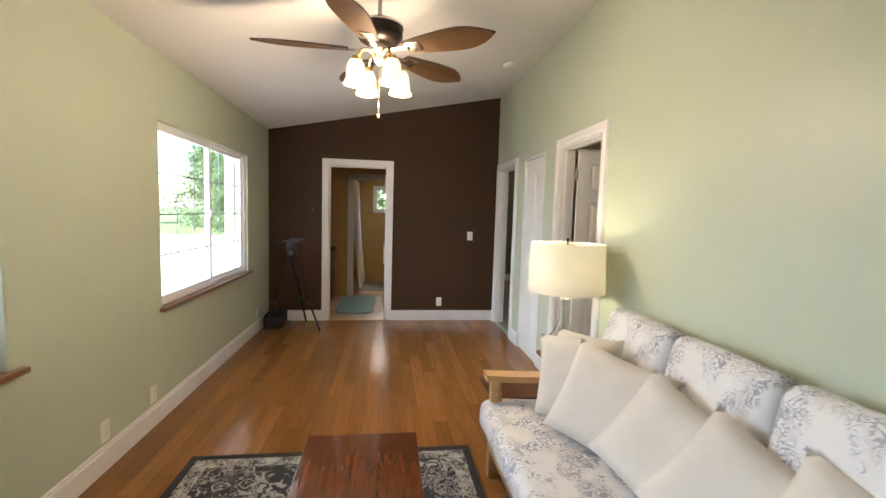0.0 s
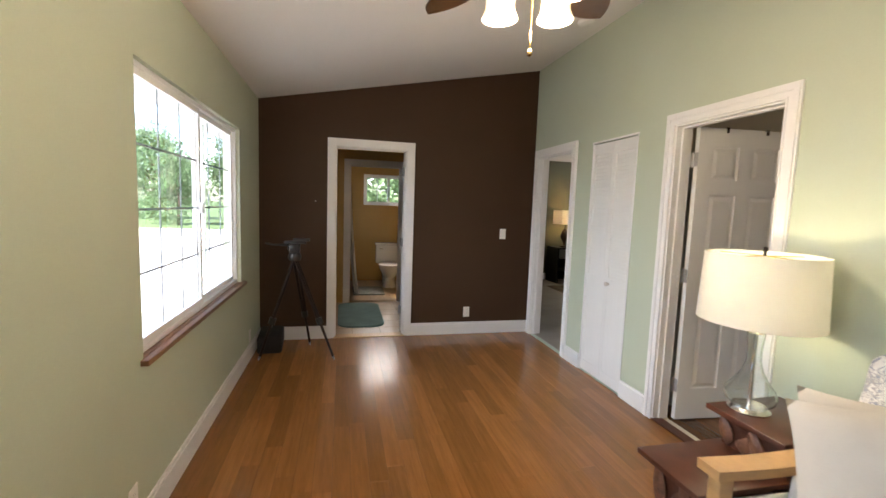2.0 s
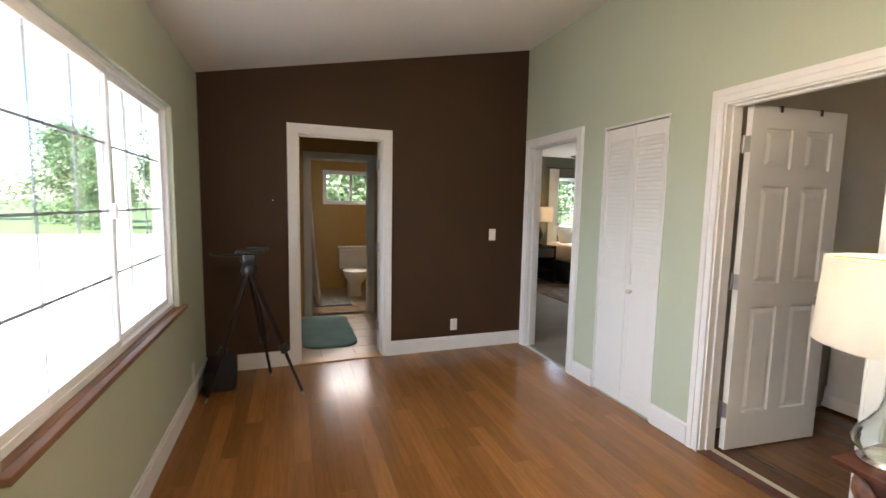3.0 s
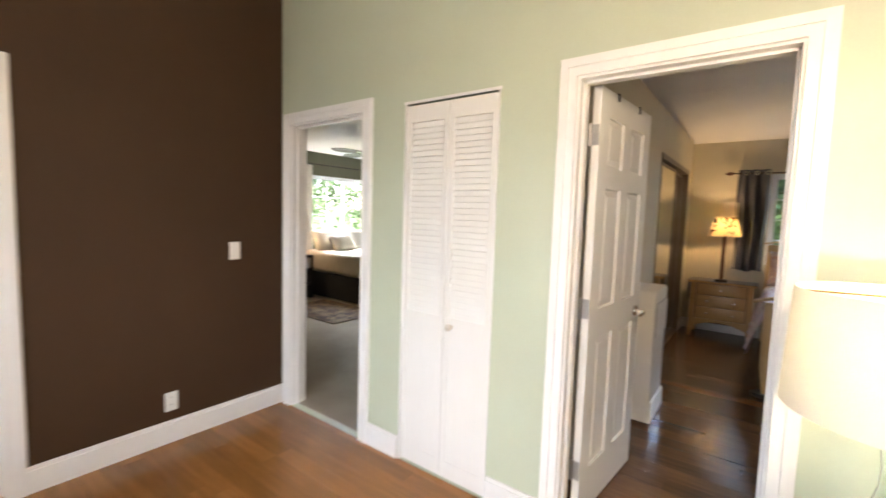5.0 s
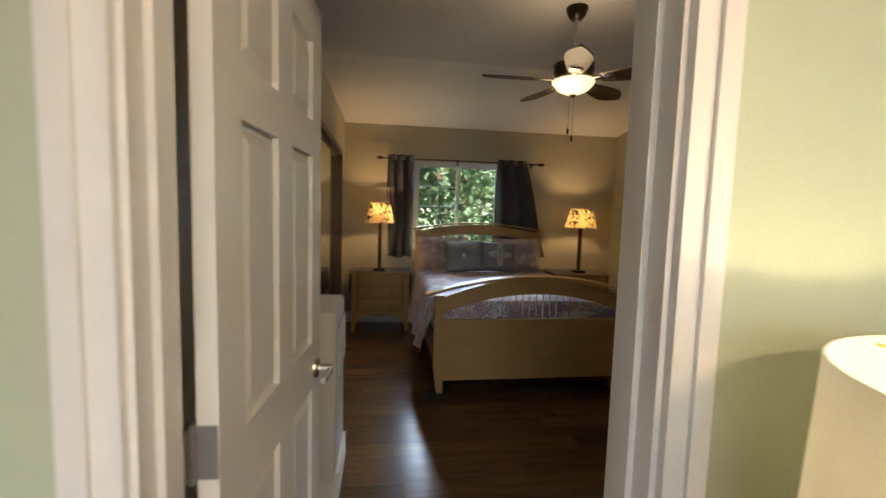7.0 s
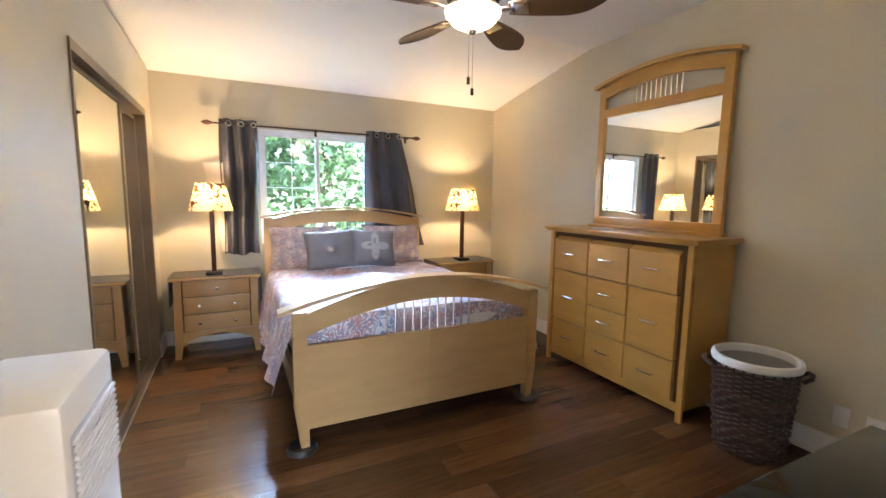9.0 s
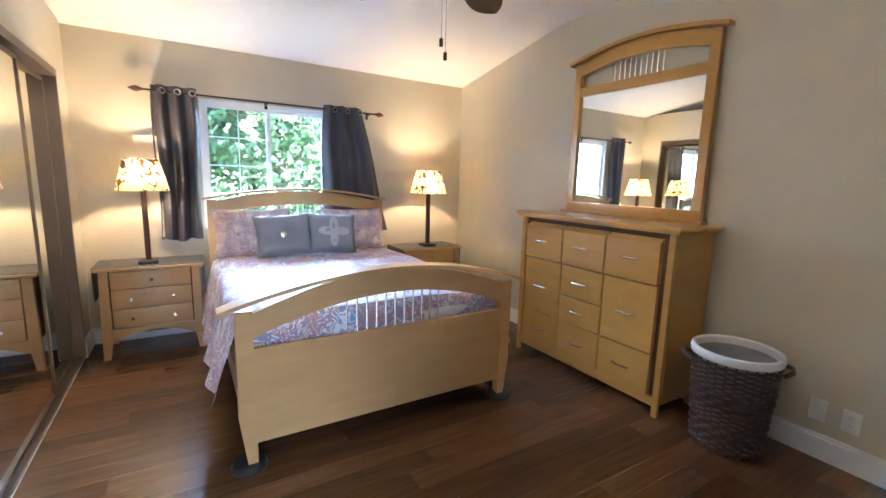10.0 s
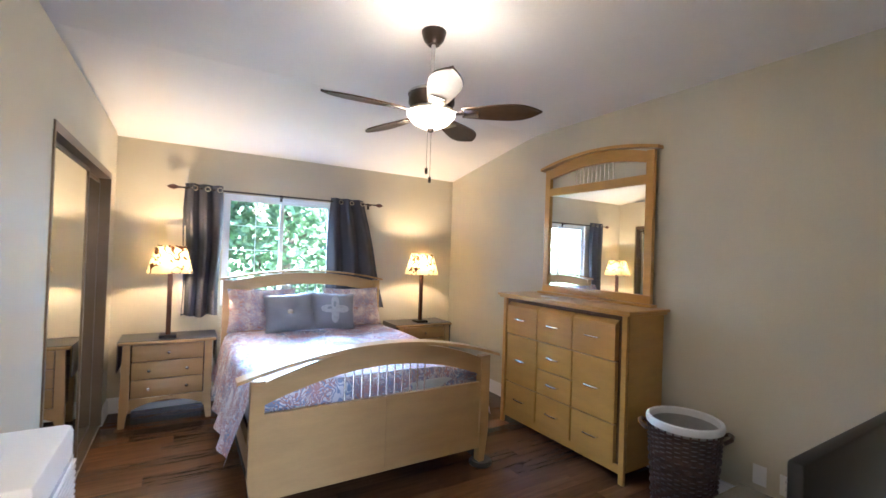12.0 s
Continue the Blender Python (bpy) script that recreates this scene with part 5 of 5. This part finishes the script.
mi = thing("dresser_mirror", "arched maple-framed mirror standing on the dresser", "mirror", Matrix.Translation((3.435, BD + 0.03, DH)))
MW = 1.10
part("foot_rail", boxes((-0.03, MW + 0.03, -0.005, 0.075, 0.0, 0.022), (0.0, MW, 0.0, 0.04, 0.022, 0.085), bevel=0.004), M_DRES, mi)
for x in (0.0, MW - 0.062):
    part("stile", boxes((x, x + 0.062, 0.0, 0.038, 0.085, 1.165), bevel=0.003), M_DRES, mi, smooth=False)
ROT = Matrix(((0, 1, 0, 0), (1, 0, 0, 0), (0, 0, 1, 0), (0, 0, 0, 1)))


def turned(bm):
    bmesh.ops.transform(bm, matrix=ROT, verts=bm.verts[:])
    return bm


part("arch_rail", turned(arched(0.062, MW - 0.062, 1.075, 1.16, 0.06, 0.075, 0.002, 0.036)), M_DRES, mi)
part("arch_cap", turned(arched(-0.045, MW + 0.045, 1.160, 1.185, 0.075, 0.075, -0.004, 0.065)), M_DRES, mi)
part("cross_rail", boxes((0.062, MW - 0.062, 0.002, 0.036, 0.915, 0.985), bevel=0.002), M_DRES, mi, smooth=False)
part("mirror_glass", boxes((0.062, MW - 0.062, 0.010, 0.018, 0.085, 0.915)), M_MIRROR, mi, "clear mirror glass", smooth=False)
for i in range(10):
    x = MW / 2 + (i - 4.5) * 0.042
    part("spindle", tube([(x, 0.018, 0.98), (x, 0.018, 1.075 + 0.06 * (1 - ((x - 0.062) / (MW - 0.124) * 2 - 1) ** 2) + 0.006)], 0.0055, seg=8), M_NICKEL, mi)
solid("remote_control", boxes((-0.08, 0.08, -0.02, 0.02, 0, 0.012), bevel=0.004), M_PLATE, "small pale tray lying on the dresser", "tray", pose(4.18, 0.52, DH + 0.001, 0, 0, 8))


# laundry basket
def basket():
    t = thing("laundry_basket", "dark woven wicker laundry basket with cloth liner", "basket", Matrix.Translation((3.03, 0.50, 0)))
    H, RB, RT = 0.55, 0.165, 0.205
    part("inner_wall", lathe([(0.0, 0.02), (RB - 0.016, 0.02), (RT - 0.016, H - 0.03)], 36), M_LINERSHADE, t, "cloth lining with the basket's inner shade in its colour")
    n = 28
    for i in range(n):
        a = 2 * math.pi * i / n
        part("stake", tube([((RB - 0.003) * math.cos(a), (RB - 0.003) * math.sin(a), 0.0), ((RT - 0.003) * math.cos(a), (RT - 0.003) * math.sin(a), H - 0.02)], 0.0055, seg=6), M_WICKER, t)

    def weave(z, k, half, reach):
        """One woven strand: a flat ribbon, or a cord when half is small, passing over and under the stakes."""
        r = RB + (RT - RB) * z / H
        count = n * 4
        rings = []
        bm = bmesh.new()
        for i in range(count):
            a = 2 * math.pi * i / count
            rr = r + reach * math.sin(a * n / 2 + math.pi * (k % 2))
            rings.append([bm.verts.new(((rr + d) * math.cos(a), (rr + d) * math.sin(a), z + h)) for d, h in ((-0.003, -half), (0.0025, -half * 0.8), (0.004, 0.0), (0.0025, half * 0.8), (-0.003, half))])
        for i in range(count):
            p, q = rings[i], rings[(i + 1) % count]
            for c in range(5):
                bm.faces.new((p[c], p[(c + 1) % 5], q[(c + 1) % 5], q[c]))
        return bm

    z, k = 0.012, 0
    for rows, half, reach in ((4, 0.0058, 0.007), (4, 0.0125, 0.009), (6, 0.0058, 0.007), (4, 0.0125, 0.009), (7, 0.0058, 0.007)):
        for _ in range(rows):
            part("strand", weave(z + half, k, half, reach), M_WICKER, t)
            z += 2 * half + 0.002
            k += 1
    while z < H - 0.05:
        part("strand", weave(z + 0.0058, k, 0.0058, 0.007), M_WICKER, t)
        z += 0.0136
        k += 1
    part("liner_rim", lathe([(RT - 0.02, H - 0.034), (RT + 0.008, H - 0.034), (RT + 0.012, H - 0.016), (RT + 0.008, H + 0.004), (RT - 0.004, H + 0.010), (RT - 0.014, H + 0.002), (RT - 0.02, H - 0.034)], 40), M_WHITECLOTH, t, "white cloth folded over the rim")
    for a in (radians(-150), radians(30)):
        c, s = math.cos(a), math.sin(a)
        part("handle", tube([(r * c - q * s, r * s + q * c, z) for r, q, z in ((RT, -0.07, H - 0.08), (RT + 0.035, -0.05, H - 0.06), (RT + 0.045, 0.0, H - 0.055), (RT + 0.035, 0.05, H - 0.06), (RT, 0.07, H - 0.08))], 0.012), M_WICKER, t)


basket()

# portable air conditioner behind the door
ac = thing("portable_air_conditioner", "white portable air conditioner beside the open door", "air conditioner", Matrix.Translation((2.85, 3.46, 0)))
part("body", boxes((0.02, 0.44, 0.0, 0.25, 0.10, 0.95), bevel=0.02), M_PLATE, ac)
bm = bmesh.new()
prism([(0.0, 0.02), (0.46, 0.02), (0.44, 0.06), (0.43, 0.16), (0.03, 0.16), (0.02, 0.06)], 0.27, bm, Matrix(((1, 0, 0, 0), (0, 0, 1, -0.015), (0, 1, 0, 0), (0, 0, 0, 1))))
part("base", bm, M_PLATE, ac)
for x in (0.06, 0.38):
    part("caster", tube([(x, 0.04, 0.02), (x, 0.20, 0.02)], 0.02), M_BLACK, ac)
part("vent_recess", boxes((0.05, 0.41, -0.004, -0.001, 0.62, 0.86)), M_STEEL, ac)
for i in range(12):
    part("vent_slat", boxes((0.055, 0.405, -0.012, -0.004, 0.63 + i * 0.019, 0.639 + i * 0.019)), M_PLATE, ac)

# glass-topped stand by the door wall, with a screen and a chair
ds = thing("glass_desk", "black glass desk on a silver tube frame", "desk", Matrix.Translation((1.60, 1.93, 0)))
part("desktop", boxes((0.0, 0.49, 0.0, 0.55, 0.936, 0.95), bevel=0.003), M_BLACKGLASS, ds)
part("top_frame", boxes((0.02, 0.46, 0.02, 0.05, 0.895, 0.935), (0.02, 0.46, 0.49, 0.52, 0.895, 0.935), (0.43, 0.46, 0.05, 0.49, 0.895, 0.935), (0.02, 0.05, 0.05, 0.49, 0.895, 0.935)), M_STEEL, ds)
for x in (0.02, 0.43):
    for y in (0.02, 0.49):
        part("leg", boxes((x, x + 0.03, y, y + 0.03, 0.0, 0.895)), M_STEEL, ds)
tv = thing("flat_screen", "black flat screen standing on the glass desk", "screen", pose(1.85, 1.75, 0.951, 0, 0, 0))
part("panel", boxes((-0.025, 0.0, -0.10, 0.58, 0.03, 0.25), bevel=0.006), M_BLACK, tv)
part("display", boxes((0.0005, 0.003, -0.085, 0.565, 0.045, 0.238)), M_BLACKGLASS, tv)
part("stand", boxes((-0.09, 0.06, 0.35, 0.53, 0.0, 0.012), (-0.03, -0.012, 0.38, 0.50, 0.012, 0.06), bevel=0.003), M_BLACK, tv)
ch = thing("desk_chair", "cream padded chair tucked under the glass desk", "chair", pose(1.86, 2.22, 0, 0, 0, 20))
part("seat", slab_cushion(-0.2, 0.2, -0.2, 0.2, 0.44, 0.50, 0.028, 9), M_IVORY, ch)
part("seat_rim", tube([(0.2 * math.cos(a / 10 * math.pi), 0.21 * math.sin(a / 10 * math.pi), 0.45) for a in range(21)], 0.009), M_STEEL, ch)
for x, y in ((-0.17, -0.17), (0.17, -0.17), (-0.17, 0.17), (0.17, 0.17)):
    part("leg", tube([(x, y, 0.45), (x * 1.15, y * 1.15, 0.0)], 0.011), M_STEEL, ch)

# ---- bathroom things ----
for name, x0, x1, y0, y1, material, label in (("bath_mat", -0.72, -0.17, 6.06, 7.28, M_TEAL, "teal plush bath mat on the tiles"), ("bath_mat", -0.50, 0.0, 7.85, 8.50, M_GREYMAT, "mottled grey bath mat by the toilet")):
    r = 0.16 if material is M_TEAL else 0.04
    poly = []
    for cx, cy, a0 in ((x1 - r, y0 + r, -90), (x1 - r, y1 - r, 0), (x0 + r, y1 - r, 90), (x0 + r, y0 + r, 180)):
        poly += [(cx + r * math.cos(radians(a0 + 15 * k)), cy + r * math.sin(radians(a0 + 15 * k))) for k in range(7)]
    bm = prism(poly, 0.018, None, Matrix.Translation((0, 0, 0.001)))
    solid(name, bm, material, label, "bath mat", smooth=False)
to = thing("toilet", "white ceramic toilet with tank", "toilet", Matrix.Translation((0.14, 8.35, 0)))
bm = lathe([(0.0, 0.0), (0.12, 0.0), (0.115, 0.03), (0.095, 0.10), (0.10, 0.18), (0.15, 0.27), (0.185, 0.34), (0.19, 0.385), (0.17, 0.39), (0.14, 0.34), (0.0, 0.26)], 32)
for v in bm.verts:
    v.co.y = v.co.y * 1.2 + 0.16 + 0.05 * (v.co.z < 0.2)
part("bowl", bm, M_CERAMIC, to)
bm = lathe([(0.12, 0.385), (0.195, 0.388), (0.20, 0.405), (0.18, 0.415), (0.0, 0.42)], 32)
for v in bm.verts:
    v.co.y = v.co.y * 1.18 + 0.16
part("seat", bm, M_CERAMIC, to)
part("tank", boxes((-0.22, 0.22, 0.46, 0.64, 0.38, 0.71), bevel=0.02), M_CERAMIC, to)
part("tank_lid", boxes((-0.235, 0.235, 0.445, 0.645, 0.712, 0.745), bevel=0.01), M_CERAMIC, to)
part("pedestal", boxes((-0.10, 0.10, 0.30, 0.58, 0.0, 0.38), bevel=0.03), M_CERAMIC, to)
part("flush_lever", tube([(-0.16, 0.455, 0.65), (-0.16, 0.44, 0.65), (-0.10, 0.435, 0.645)], 0.007), M_NICKEL, to)
sc = grid_sheet(60, 14, lambda u, v: (-0.60 + 0.03 * math.sin(u * 44) + 0.14 * v * (0.4 + 0.6 * v), 7.62 + 1.2 * u, 2.0 - 1.92 * v))
solid("shower_curtain", thicken(sc, 0.003), M_WHITECLOTH, "white shower curtain hanging in folds", "curtain")
solid("shower_rod", tube([(-0.60, 7.48, 2.02), (-0.60, EX, 2.02)], 0.012), M_NICKEL, "chrome shower curtain rod", "curtain rod")
va = thing("vanity", "dark wood vanity cabinet with pale top", "cabinet", Matrix.Translation((-1.47, 6.45, 0)))
part("body", boxes((0, 0.60, 0, 0.85, 0.0, 0.80)), M_MAHOG, va)
part("counter", boxes((0, 0.63, -0.02, 0.87, 0.80, 0.84), bevel=0.004), M_BLACK, va)

# ---- guest room things ----
gb = thing("guest_bed", "guest bed with cream spread and dark skirt", "bed", Matrix.Translation((4.05, 7.25, 0)))
part("skirt", boxes((0.03, 1.55, 0.03, 1.93, 0.02, 0.42)), M_CHARCOAL, gb, "dark pleated skirt", smooth=False)
part("mattress", slab_cushion(0.0, 1.58, 0.0, 1.93, 0.42, 0.76, 0.06, 2), M_IVORY, gb, "cream bedspread")
throw_pillow(4.45, 8.95, 0.90, 0.66, 0.42, 0.2, 0, 28, 0, M_IVORY, "plump cream pillow on the guest bed", 51, "bed_pillow")
throw_pillow(5.20, 8.95, 0.90, 0.66, 0.42, 0.2, 0, 28, 0, M_IVORY, "plump cream pillow on the guest bed", 55, "bed_pillow")
throw_pillow(4.55, 8.72, 0.87, 0.5, 0.34, 0.18, 10, 35, 0, M_LINING, "small tan cushion on the guest bed", 57, "accent_pillow")
gn = thing("guest_nightstand", "black open nightstand with a pale drawer", "nightstand", Matrix.Translation((3.45, 8.72, 0)))
part("top", boxes((0, 0.5, 0, 0.46, 0.68, 0.71)), M_BLACK, gn)
part("frame", boxes((0, 0.03, 0, 0.46, 0, 0.68), (0.47, 0.5, 0, 0.46, 0, 0.68), (0.03, 0.47, 0.43, 0.46, 0.02, 0.68)), M_BLACK, gn)
part("drawer", boxes((0.05, 0.45, -0.005, 0.4, 0.5, 0.66)), M_STEEL, gn)
part("shelf", boxes((0.03, 0.47, 0.0, 0.43, 0.22, 0.25)), M_BLACK, gn)
gp = thing("guest_lamp", "lit lamp with rectangular cream shade and scrolled base", "lamp", Matrix.Translation((3.70, 8.95, 0.71)))
part("base", lathe([(0.0, 0), (0.09, 0), (0.09, 0.02), (0.02, 0.035), (0.015, 0.06), (0.07, 0.16), (0.09, 0.22), (0.06, 0.32), (0.012, 0.38), (0.012, 0.46), (0.0, 0.46)], 24), M_BRONZE, gp)
part("shade", thicken(lathe([(0.26, 0.46), (0.26, 0.74)], 4, turn=Euler((0, 0, radians(45))).to_matrix()), 0.003), M_SHADE, gp, "cream rectangular shade", smooth=False)
lamp("guest_lamp_light", "POINT", Matrix.Translation((3.70, 8.95, 1.31)), 9, WARM, 0.04)
solid("guest_curtain", thicken(grid_sheet(40, 10, lambda u, v: (4.02 + 0.2 * u, EX - 0.08 + 0.025 * math.sin(u * 25), 2.2 - 2.1 * v)), 0.004), M_WHITECLOTH, "white curtain beside the guest room window", "curtain")
solid("guest_rod", tube([(3.95, EX - 0.08, 2.22), (6.05, EX - 0.08, 2.22)], 0.01), M_BRONZE, "dark guest room curtain rod", "curtain rod")
solid("guest_rug", boxes((3.10, 3.98, 7.15, 8.45, 0.005, 0.016)), M_GUESTRUG, "brown patterned rug beside the guest bed", "rug", smooth=False)
gf, zb = fan("ceiling_fan", "dark ceiling fan in the guest room", (3.7, 7.1), 2.44, 2.2, 20, 0.6, 0.15, M_BRONZE, 10)

# ---- outside ----
tagged(new("ground", finish(boxes((-400, 400, -400, 400, -0.6, -0.14)), "ground", M_GRASS)), "green lawn round the house", "ground", kind="structure")
tagged(new("patio", finish(boxes((-14.0, XL - 0.13, -6, 24, -0.14, -0.05)), "patio", M_PATIO)), "pale concrete patio beside the house", "ground", kind="structure")
setting("porch_roof", boxes((-2.45, XL - 0.14, -3, 9.5, 2.32, 2.40)), M_PORCH, "white porch roof outside the windows", "roof")
for y in (-1.6, 6.9):
    solid("porch_post", boxes((-2.44, -2.34, y, y + 0.10, -0.05, 2.32)), M_TRIM, "white wooden porch post", "post")


def tree_meshes(seed, height, spread, leaves):
    rnd = random.Random(seed)
    bm = bmesh.new()
    tube([(0, 0, 0), (0.1, 0.05, height * 0.3), (0.0, 0.1, height * 0.6), (0.1, 0.0, height * 0.9)], 0.16, bm, 8, 0.04)
    clumps = []
    for i in range(26):
        a = rnd.uniform(0, 2 * math.pi)
        z = height * rnd.uniform(0.12, 1.0)
        r = spread * (0.35 + 0.65 * rnd.random()) * math.sin(math.pi * min(1, 0.22 + 0.72 * z / height))
        c = Vector((r * math.cos(a), r * math.sin(a), z))
        clumps.append(c)
        if i % 3 == 0:
            tube([(0.05, 0.05, z * 0.7), c * 0.6 + Vector((0, 0, z * 0.3)), c], 0.05, bm, 6, 0.012)
    verts, faces = [], []
    for k in range(leaves):
        c = clumps[k % len(clumps)]
        d = Vector((rnd.gauss(0, 1), rnd.gauss(0, 1), rnd.gauss(0, 0.8))) * 0.42 * spread / 1.8
        q = Euler((rnd.uniform(0, 6.3), rnd.uniform(0, 6.3), rnd.uniform(0, 6.3))).to_matrix()
        s = rnd.uniform(0.05, 0.10)
        b = len(verts)
        for p in ((-0.4, -1, 0), (0.4, -1, 0.1), (0.5, 0.3, 0), (0, 1.1, -0.1), (-0.5, 0.3, 0.1)):
            verts.append(c + d + q @ (Vector(p) * s))
        faces.append((b, b + 1, b + 2, b + 3, b + 4))
    me = bpy.data.meshes.new("crown")
    me.from_pydata(verts, [], faces)
    me.materials.append(M_LEAF)
    return bm, me


def tree(seed, height, spread, leaves, at):
    t = thing("tree", "leafy green tree outside the window", "tree", Matrix.Translation(at), "trees round the house")
    bm, me = tree_meshes(seed, height, spread, leaves)
    part("trunk", bm, M_BARK, t)
    crown = new("crown", me)
    crown.parent = t
    return t


t1 = tree(1, 5.5, 2.2, 9000, (11.5, 1.2, -0.14))
t2 = tree(2, 4.6, 2.0, 8000, (12.5, 4.6, -0.14))
for k, (x, y, s, src) in enumerate(((13.0, -1.8, 0.9, t2), (-17.5, 8.0, 1.0, t1), (-19.5, 13.5, 1.05, t2), (-18.0, 2.5, 0.9, t2), (-19.0, -2.5, 1.0, t1), (5.2, 14.5, 0.95, t1), (8.6, 15.5, 0.9, t2), (0.6, 14.0, 0.9, t2), (2.8, 16.0, 1.0, t1), (-26.0, 30.0, 1.0, t1), (16.0, 7.5, 1.1, t1), (17.0, 2.5, 1.3, t2), (-14.0, 36.0, 1.1, t1), (-22.0, 40.0, 1.1, t2), (-7.5, 34.0, 1.2, t1), (-23.0, 18.0, 1.1, t1), (-24.0, 8.5, 1.2, t2), (-16.0, 12.0, 0.75, t2), (-10.0, 29.0, 0.7, t1), (14.5, 1.4, 1.0, t1), (15.5, 5.0, 1.1, t2), (14.0, -4.5, 1.1, t1))):
    c = copy_thing(src, pose(x, y, -0.14, 0, 0, 57 * k))
    c.scale = (s, s, s)
pot = thing("flower_pot", "terracotta planter on the patio", "planter", Matrix.Translation((-4.6, 6.8, -0.05)))
part("pot", lathe([(0.0, 0), (0.25, 0), (0.34, 0.45), (0.37, 0.45), (0.37, 0.52), (0.31, 0.52), (0.30, 0.40), (0.0, 0.40)], 24), M_TERRACOTTA, pot)
rail = thing("deck_rail", "dark metal railing outside the bedroom window", "railing", Matrix.Translation((7.6, 1.0, -0.14)))
part("top_rail", boxes((-0.02, 0.02, 0, 2.4, 1.20, 1.24)), M_BLACK, rail)
for i in range(22):
    part("baluster", boxes((-0.008, 0.008, 0.05 + i * 0.108, 0.066 + i * 0.108, 0.0, 1.20)), M_BLACK, rail)


# ---- floor pieces, last ----
def plank_mesh(name, material):
    bm = bmesh.new()
    box(bm, -0.5, 0.5, -0.5, 0.5, -1, 0)
    return finish(bm, name, material)


def lay_planks(parent, material, x0, x1, y0, y1, width, length, gap, seed, name="plank"):
    rnd = random.Random(seed)
    me = plank_mesh(name, material)
    rows = round((x1 - x0) / width)
    w = (x1 - x0) / rows
    for r in range(rows):
        y = y0 - rnd.uniform(0, length * 0.8)
        while y < y1:
            ln = length * rnd.uniform(0.85, 1.15)
            a, b = max(y, y0), min(y + ln, y1)
            if b - a > 0.02:
                o = new(name, me)
                o.parent = parent
                o.location = (x0 + (r + 0.5) * w, (a + b) / 2, rnd.uniform(-0.0004, 0.0))
                o.scale = (w - gap, b - a - gap, 0.0078)
            y += ln


lay_planks(FLOOR_LIVING, M_BAMBOO, XL, XR + 0.05, YN, YB + 0.0, 0.098, 1.0, 0.0008, 5)
lay_planks(FLOOR_BED, M_WALNUT, XR + 0.05, BW, BD, BC + 0.05, 0.128, 1.22, 0.001, 8)
me = plank_mesh("tile", M_TILE)
for i in range(7):
    for j in range(12):
        o = new("tile", me)
        o.parent = FLOOR_BATH
        o.location = (XL + 0.16 + 0.31 * i, YB + 0.06 + 0.145 + 0.29 * j, 0.0)
        o.scale = (0.304, 0.284, 0.0049)
